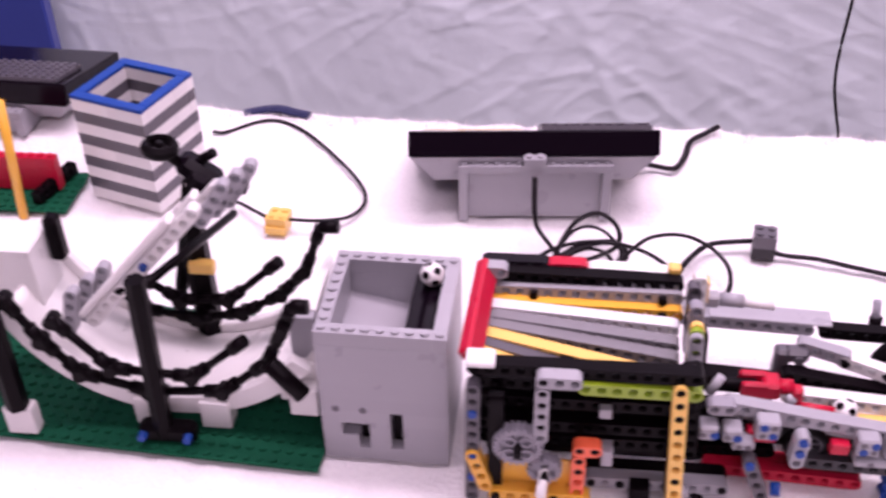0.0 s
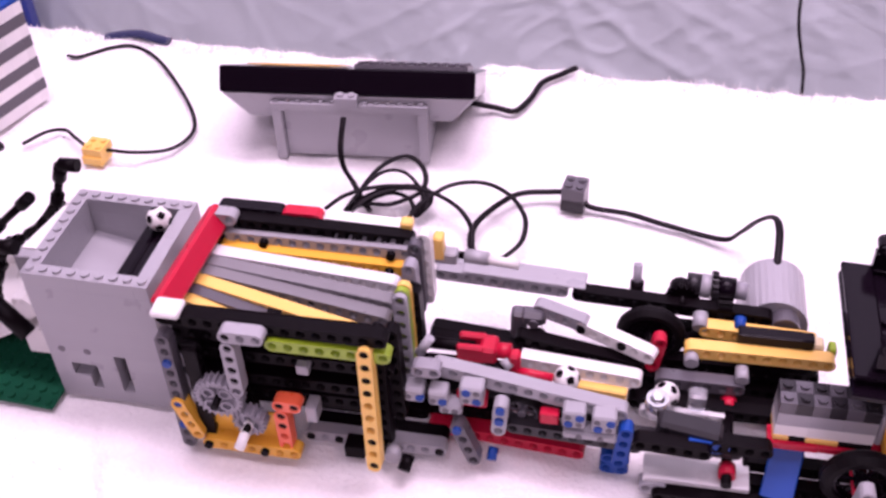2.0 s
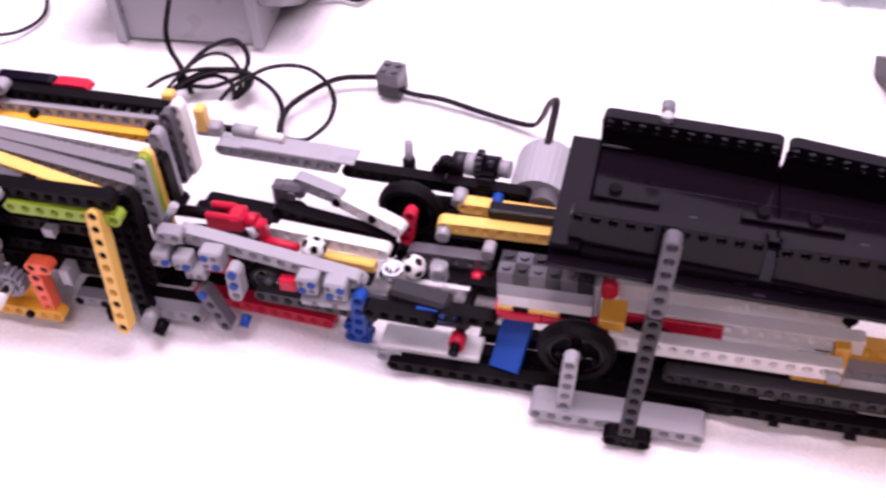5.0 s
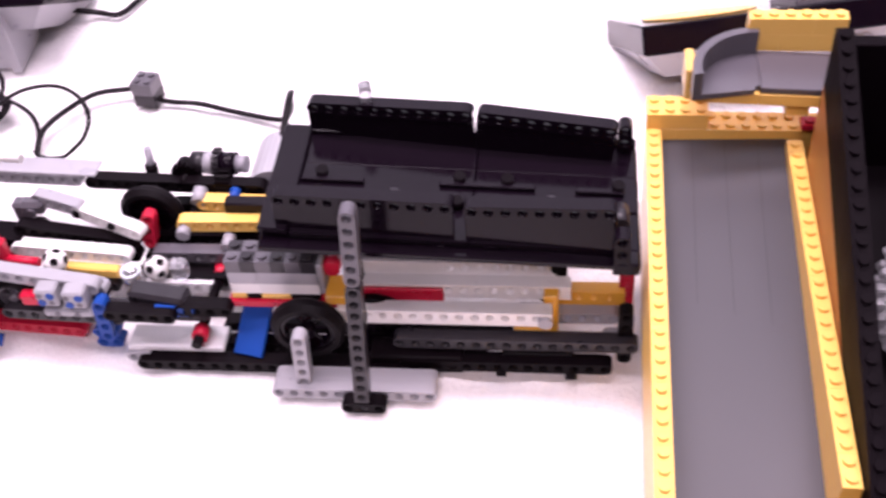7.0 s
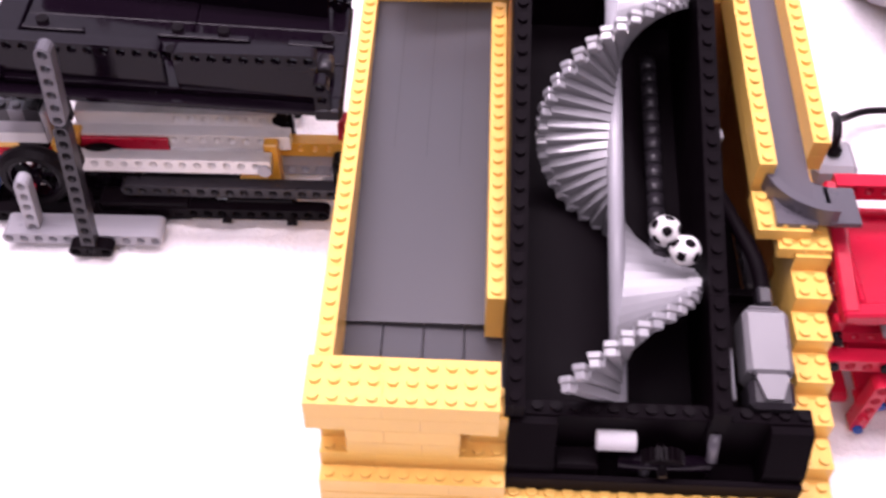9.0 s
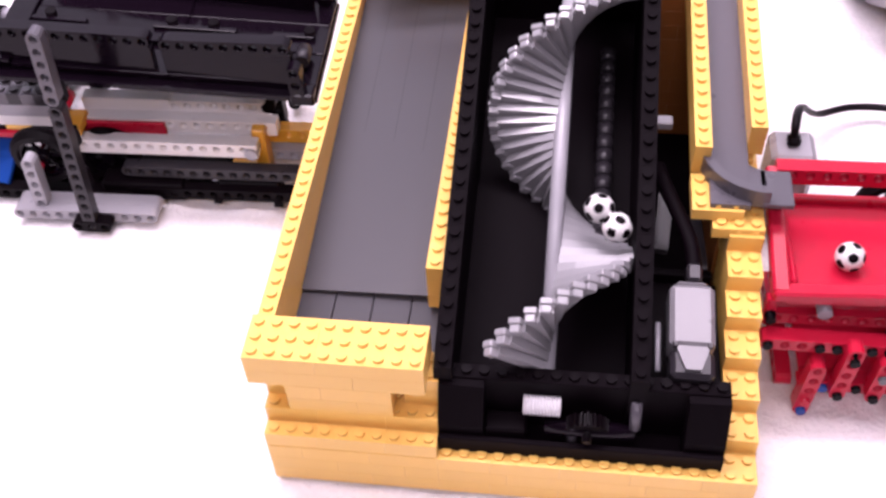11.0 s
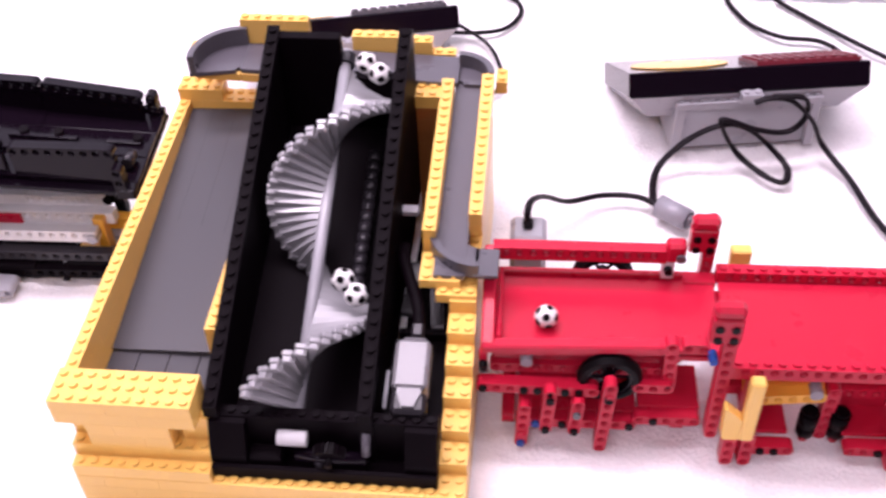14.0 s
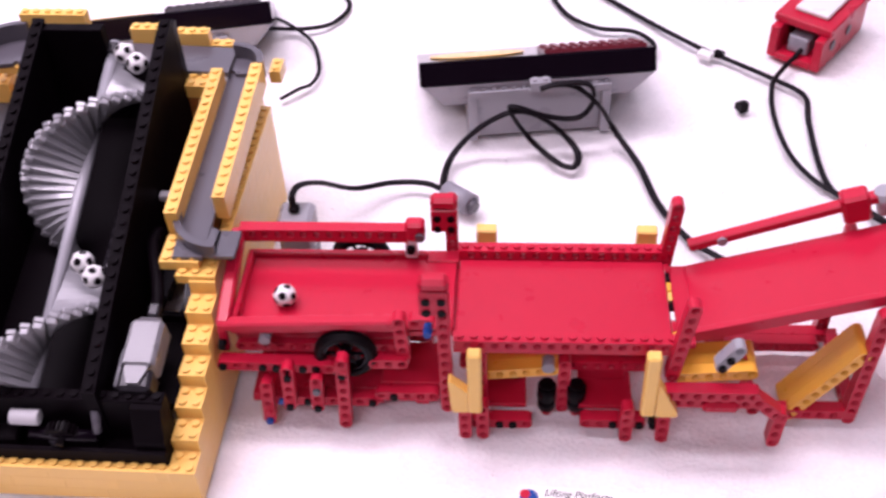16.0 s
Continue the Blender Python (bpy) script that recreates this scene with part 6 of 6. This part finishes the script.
# ---- speed regulators on grey stands ----
def regulator(label, m, tilt=31.0, studs_colour=DGR, width=0.19, top=0.061):
    """A black slab propped up towards the front, with a grey wedge and a stand below."""
    r = thing("speed_regulator", label, "power regulator", m, "regulators behind the machines")
    body = pose(0, 0, top, -tilt)
    up = top - 0.061
    # slab: front top edge on the local x axis
    bm = bmesh.new()
    cbox(bm, (0, 0, -0.019), (width, 0.108, 0), 0.0012)
    part("casing", bm, BLKG, r, "black casing", body)
    bm = bmesh.new()
    prism(bm, [(0.0, -0.0193), (0.104, -0.0193), (0.075, -0.036), (0.02, -0.036)], "x", 0.018, width - 0.018)
    lo = [v for v in bm.verts if v.co.z > -0.03]
    for v in lo:
        v.co.x += -0.016 if v.co.x < width / 2 else 0.016
    part("underside", bm, LGR, r, "pale grey underside", body)
    bm = bmesh.new()
    n = 28
    ring_ = [bm.verts.new((width * 0.26 + 0.038 * math.cos(2 * math.pi * k / n), 0.042 + 0.03 * math.sin(2 * math.pi * k / n), 0.0006)) for k in range(n)]
    bm.faces.new(ring_)
    ext = bmesh.ops.extrude_face_region(bm, geom=list(bm.faces))
    for v in ext["geom"]:
        if isinstance(v, bmesh.types.BMVert):
            v.co.z += 0.0007
    part("dial", bm, YEL, r, "yellow oval dial face", body)
    part("stud_plate", brick_mesh(10, 6, 0.0032, studs_colour), None, r, "", body @ pose(width * 0.53, 0.003, 0.0001))
    # stand: a studded top and two legs with a set-back web
    w0, w1 = width * 0.20, width * 0.78
    sy = -0.012
    brick(r, 14, 2, LGR, w0, sy, 0.0316 + up, 0.0064, True, "stand_top")
    block(r, "stand_leg", (w0, sy, 0), (w0 + 0.007, sy + 0.05, 0.0316 + up), LGR)
    block(r, "stand_leg", (w0 + 14 * U - 0.007, sy, 0), (w0 + 14 * U, sy + 0.05, 0.0316 + up), LGR)
    block(r, "stand_web", (w0 + 0.0071, sy + 0.006, 0), (w0 + 14 * U - 0.0071, sy + 0.012, 0.0316 + up), LGR)
    # plug on the front edge
    brick(r, 2, 2, LGR, width * 0.46, sy - 0.004, 0.038 + up, 0.008, True, "plug")
    return r


regulator("black regulator with grey stand behind the lever machine", pose(0.0320, 0.779, 0, 0, 0, 4.5), 31.0, DGR, 0.182, 0.0715)
regulator("black regulator with yellow dial behind the yellow lift", pose(0.628, 0.742, 0, 0, 0, 12.0))
regulator("black regulator with yellow dial behind the red platform", pose(0.9490, 0.6750, 0, 0, 0, 7.0), 30.0, DRED, 0.184, 0.0695)
regulator("black regulator lying low beside the striped tower", pose(-0.458, 0.885, 0, 0, 0, -3.0), 12.0, DGR, 0.19, 0.046)

# ---- cables, plugs and loose things on the cloth ----
def cable(label, pts, r=0.0019, wide=1.5, z=None):
    bm = bmesh.new()
    tube(bm, [(p[0], p[1], z if len(p) < 3 else p[2]) for p in pts], r, 8, wide, 6)
    return tagged(new("cable", to_mesh("cable", bm, CAB)), label, "cable", "cables on the table")


cable("thin black cable looping from the tower to the yellow plug", [(-0.150, 0.882), (-0.1386, 0.882), (-0.1184, 0.899), (-0.0995, 0.904), (-0.0714, 0.887), (-0.035, 0.845), (-0.0107, 0.809), (-0.0049, 0.786), (-0.013, 0.764, 0.004), (-0.0340, 0.753, 0.007), (-0.0570, 0.751, 0.0085)], 0.0013, 1.2, 0.002)
cable("thin black cable from the yellow plug to the mast", [(-0.072, 0.752, 0.0085), (-0.0890, 0.766, 0.006), (-0.1035, 0.778, 0.003), (-0.117, 0.774, 0.0025), (-0.128, 0.757, 0.0025)], 0.0013, 1.2)
yp = thing("yellow_plug", "yellow two-stud cable plug lying on the cloth", "cable plug", pose(-0.0730, 0.7425, 0.0, 0, 0, -6))
brick(yp, 2, 2, YEL, 0, 0, 0, 0.0064)
brick(yp, 2, 2, YEL, 0.0003, 0.002, 0.0066, 0.0064)
cable("black flat cable dropping from the regulator behind the levers", [(0.1250, 0.762, 0.047), (0.1252, 0.752, 0.038), (0.1258, 0.745, 0.030), (0.1280, 0.742, 0.018), (0.1350, 0.737, 0.010), (0.1445, 0.724, 0.006), (0.1520, 0.715, 0.004)], 0.0012, 1.7)
cable("black ribbon cable bunched behind the lever machine", [(0.1370, 0.7085, 0.006), (0.1475, 0.7190, 0.011), (0.1600, 0.7265, 0.014), (0.1750, 0.7325, 0.014), (0.1870, 0.7340, 0.011), (0.1900, 0.7260, 0.007), (0.1830, 0.7160, 0.003)], 0.0012, 3.0)
cable("black flat cable coiled in a loop on the cloth", [(0.1413, 0.7158, 0.005), (0.1436, 0.7235, 0.0131), (0.1505, 0.7383, 0.0189), (0.1594, 0.7494, 0.022), (0.1707, 0.7552, 0.023), (0.1816, 0.7496, 0.0205), (0.1867, 0.7398, 0.0163), (0.1841, 0.7303, 0.0119), (0.1745, 0.7244, 0.009), (0.1635, 0.7204, 0.0067), (0.1521, 0.7184, 0.0078), (0.1439, 0.7161, 0.0071)], 0.0013)
cable("thin black cable standing up in an arch on the cloth", [(0.1369, 0.707, 0.0098), (0.1413, 0.7161, 0.0134), (0.1476, 0.7282, 0.017), (0.1548, 0.7379, 0.0193), (0.1628, 0.7421, 0.02), (0.172, 0.7412, 0.0192), (0.1807, 0.7346, 0.0167), (0.187, 0.725, 0.0129), (0.1868, 0.7172, 0.0091), (0.1835, 0.7125, 0.004)], 0.0010)
cable("black flat cable bowed behind the lever machine", [(0.1246, 0.702, 0.0133), (0.1338, 0.7148, 0.0149), (0.147, 0.7238, 0.0158), (0.1653, 0.7296, 0.016), (0.1813, 0.7298, 0.0155), (0.1962, 0.7266, 0.0146), (0.2101, 0.7191, 0.013), (0.2197, 0.7096, 0.011), (0.2253, 0.6989, 0.0085), (0.2273, 0.6854, 0.003)], 0.0012)
cable("thin black cable bowed low over the cloth", [(0.1347, 0.7097, 0.0065), (0.1464, 0.7173, 0.0081), (0.156, 0.7253, 0.0095), (0.1649, 0.7293, 0.01), (0.1733, 0.7282, 0.0093), (0.1795, 0.7238, 0.0078), (0.1838, 0.7152, 0.003)], 0.0011)
cable("black flat cable in a wide loop beside the connector", [(0.1831, 0.6967, 0.0158), (0.1867, 0.707, 0.018), (0.1951, 0.7182, 0.02), (0.2058, 0.7287, 0.0216), (0.22, 0.7339, 0.022), (0.2337, 0.7334, 0.0213), (0.247, 0.7264, 0.0193), (0.2559, 0.7164, 0.0166), (0.2602, 0.7061, 0.0137), (0.2595, 0.6933, 0.0096), (0.2534, 0.6847, 0.006), (0.2468, 0.6811, 0.003), (0.2381, 0.679, 0.0036), (0.2325, 0.679, 0.0054), (0.2283, 0.6824, 0.0079)], 0.0012)
cable("black flat cable running to the grey connector", [(0.2276, 0.6842, 0.003), (0.2248, 0.6972, 0.004), (0.2262, 0.7091, 0.006), (0.2339, 0.7239, 0.007), (0.2455, 0.74, 0.007), (0.2554, 0.7465, 0.007), (0.2703, 0.7495, 0.007), (0.2828, 0.7515, 0.007)], 0.0016)
cable("thin black cable from the grey connector to the pusher motor", [(0.2930, 0.750, 0.006), (0.3003, 0.742, 0.003), (0.3269, 0.7395, 0.002), (0.353, 0.731, 0.002), (0.388, 0.722, 0.002), (0.398, 0.716, 0.014), (0.405, 0.700, 0.038), (0.4115, 0.685, 0.054), (0.4135, 0.668, 0.058), (0.4125, 0.645, 0.048)], 0.0014, 1.7)
cn = thing("grey_connector", "small grey stacked cable connector on the cloth", "cable plug", pose(0.2800, 0.7390, 0.0, 0, 0, -8))
brick(cn, 2, 2, DKG, 0, 0, 0, 0.0095)
brick(cn, 2, 2, DGR, 0, 0, 0.0097, 0.0095)
cable("black power cable behind the regulator at the lever machine", [(0.185, 0.845, 0.012), (0.205, 0.848, 0.008), (0.219, 0.851, 0.004), (0.234, 0.850, 0.003), (0.2435, 0.868, 0.003), (0.250, 0.892, 0.003), (0.264, 0.9065, 0.003), (0.275, 0.916, 0.004)], 0.0020, 1.3)
cable("black power cable behind the yellow lift", [(0.795, 0.816, 0.012), (0.8255, 0.827, 0.004), (0.8517, 0.836, 0.003), (0.8654, 0.859, 0.003), (0.8638, 0.8785, 0.003), (0.8516, 0.892, 0.004)], 0.0018, 1.3)
cable("thin black cable from the regulator to the yellow lift", [(0.800, 0.822, 0.020), (0.8121, 0.829, 0.010), (0.8392, 0.8077, 0.003), (0.8517, 0.765, 0.003), (0.848, 0.742, 0.003), (0.8388, 0.735, 0.003), (0.825, 0.72, 0.003)], 0.0013)
cable("black flat cable from the regulator down to the red ramp", [(1.0419, 0.6586, 0.0569), (1.0538, 0.6602, 0.0600), (1.0702, 0.6622, 0.0560), (1.0886, 0.6643, 0.0367), (1.1018, 0.6655, 0.0120), (1.1185, 0.634, 0.004), (1.1296, 0.590, 0.003), (1.1465, 0.554, 0.003), (1.1627, 0.537, 0.003), (1.185, 0.52, 0.003)], 0.0017, 1.7)
cable("black flat cable folded in a loop before the regulator", [(0.9760, 0.592, 0.005), (0.9690, 0.606, 0.005), (0.974, 0.640, 0.006), (0.9940, 0.6526, 0.0231), (1.0190, 0.6559, 0.0370), (1.0387, 0.6582, 0.0335), (1.0594, 0.6604, 0.0148), (1.072, 0.645, 0.007), (1.0692, 0.631, 0.004), (1.0564, 0.636, 0.004), (1.0354, 0.6575, 0.0096), (1.0191, 0.6559, 0.0392), (1.0264, 0.6568, 0.0408), (1.0485, 0.6594, 0.0307), (1.0719, 0.6622, 0.0276), (1.0830, 0.6638, 0.0414), (1.0788, 0.6634, 0.0581), (1.0555, 0.6604, 0.0611)], 0.0017, 1.7)
cable("black cable from the grey motor to the grey connector", [(0.8755, 0.5175, 0.0610), (0.8750, 0.520, 0.0690), (0.8780, 0.532, 0.0680), (0.887, 0.556, 0.050), (0.905, 0.585, 0.020), (0.930, 0.606, 0.008), (0.955, 0.607, 0.007), (0.9710, 0.5985, 0.007)], 0.0019, 1.3)
rc = thing("round_connector", "dark grey round cable connector on the cloth", "cable plug")
bm = bmesh.new()
cyl(bm, (0.9720, 0.5960, 0.0085), (0.9920, 0.5800, 0.0085), 0.0085, 18)
part("shell", bm, MGR, rc)
bm = bmesh.new()
cyl(bm, (0.9922, 0.5798, 0.0085), (0.9952, 0.5774, 0.0085), 0.0065, 18, 0.004)
part("tip", bm, DGR, rc)
cable("black cable lying behind the red platform", [(1.055, 0.892), (1.0602, 0.872), (1.0725, 0.847), (1.0972, 0.828), (1.1271, 0.823), (1.1431, 0.805), (1.142, 0.785)], 0.0017, 1.6, 0.003)
cable("long black cable running across the cloth to the red ramp", [(1.100, 0.890), (1.1149, 0.871), (1.1525, 0.828), (1.1838, 0.796), (1.21, 0.774), (1.2392, 0.749), (1.2605, 0.725), (1.2575, 0.690), (1.2556, 0.634), (1.2620, 0.601), (1.29, 0.57)], 0.0019, 1.3, 0.003)
cable("black cable from the red block to the red ramp", [(1.2760, 0.792, 0.020), (1.2640, 0.778, 0.010), (1.250, 0.762, 0.006), (1.236, 0.737, 0.006), (1.2315, 0.698, 0.003), (1.236, 0.648, 0.003), (1.251, 0.614, 0.003), (1.27, 0.594, 0.004), (1.30, 0.56, 0.004)], 0.0017, 1.3)
wc = thing("white_connector", "white two-pin cable connector with a black clip", "cable plug", pose(1.1815, 0.7880, 0, 0, 0, -32))
block(wc, "body", (0, -0.004, 0), (0.013, 0.005, 0.0062), WHT, "", 0.0008)
block(wc, "clip", (0.012, 0.003, 0.0005), (0.021, 0.009, 0.0075), BLK, "", 0.001)
bb = thing("black_brick", "single small black sloped brick lying on the cloth", "loose brick", pose(1.2060, 0.7040, 0, 0, 0, 25))
bm = bmesh.new()
prism(bm, [(0, 0), (0.009, 0), (0.009, 0.006), (0.004, 0.0085), (0, 0.0085)], "x", 0, 0.0075)
part("brick", bm, BLK, bb)
# red block with a cable in its mouth
rb = thing("red_block", "red hollow brick-built block with a grey plug in its mouth", "brick box", pose(1.2395, 0.7900, 0, 0, 0, -37))
block(rb, "side", (0.0, 0.0, 0.0), (0.008, 0.085, 0.030), RED, "", 0.001)
block(rb, "side", (0.040, 0.0, 0.0), (0.048, 0.085, 0.030), RED, "", 0.001)
block(rb, "floor", (0.0082, 0.0, 0.0), (0.0398, 0.085, 0.006), RED)
block(rb, "top", (-0.002, 0.008, 0.0302), (0.050, 0.085, 0.038), RED, "", 0.001)
block(rb, "back", (0.0082, 0.03, 0.0062), (0.0398, 0.04, 0.03), BLK)
block(rb, "plug", (0.014, 0.008, 0.0065), (0.032, 0.028, 0.022), MGR, "", 0.001)
block(rb, "cover", (0.010, 0.02, 0.0382), (0.040, 0.08, 0.0425), WHT, "", 0.001)
for hy in (0.02, 0.05):
    rod(rb, "hole_rim", (0.0478, hy, 0.018), (0.0492, hy, 0.018), 0.0045, DGR)
# label card lying in front of the platform
card = thing("label_card", "white printed label card lying on the cloth", "card", pose(1.0275, 0.3425, 0.0006, 0, 0, -4.0))
block(card, "sheet", (0, -0.050, 0), (0.105, 0, 0.0006), PAPER, "", 0.0001)


def text_part(body, size, x, y, material):
    cu = bpy.data.curves.new("wording", "FONT")
    cu.body, cu.size, cu.extrude, cu.shear = body, size, 0.00008, 0.25
    tmp = bpy.data.objects.new("wording", cu)
    scene.collection.objects.link(tmp)
    me = bpy.data.meshes.new_from_object(tmp.evaluated_get(bpy.context.evaluated_depsgraph_get()))
    bpy.data.objects.remove(tmp)
    me.materials.clear()
    me.materials.append(material)
    part("wording", me, None, card, "", pose(x, y, 0.0008))


text_part("Lifting Platform", 0.0064, 0.0155, -0.0065, BLK)
for x0, x1 in ((0.016, 0.022), (0.025, 0.034), (0.036, 0.048)):
    block(card, "print_bar", (x0, -0.0145, 0.0006), (x1, -0.0112, 0.0008), BLK, "", 0.00005)
bm = bmesh.new()
cyl(bm, (0.007, -0.0085, 0.0006), (0.007, -0.0085, 0.0008), 0.0055, 18)
part("print_mark", bm, BLU, card)
bm = bmesh.new()
cyl(bm, (0.0045, -0.0065, 0.0008), (0.0045, -0.0065, 0.0010), 0.003, 14)
part("print_mark", bm, RED, card)

# ---- footballs ----
def lift_place(x, y, z):
    return pose(0.62, 0.33, 0, 0, 0, -1.3) @ Vector((x, y, z))


for x, y, z, rx in ((0.147, 0.096, 0.1005, 30), (0.1555, 0.088, 0.097, 80), (0.1450, 0.236, 0.1540, 10), (0.1540, 0.229, 0.1510, 130)):
    ball(*lift_place(x, y, z), "resting on the grey screw", rx, rx * 2)
ball(0.8870, 0.4215, 0.0757, "on the red tray", 40, 60)
ball(0.3545, 0.5570, 0.0295, "on the pusher machine", 60, 40)
ball(0.3015, 0.5490, 0.0420, "on the pusher machine", 20, 10)
ball(0.0715, 0.5810, 0.0982, "in the grey hopper", 70, 25)
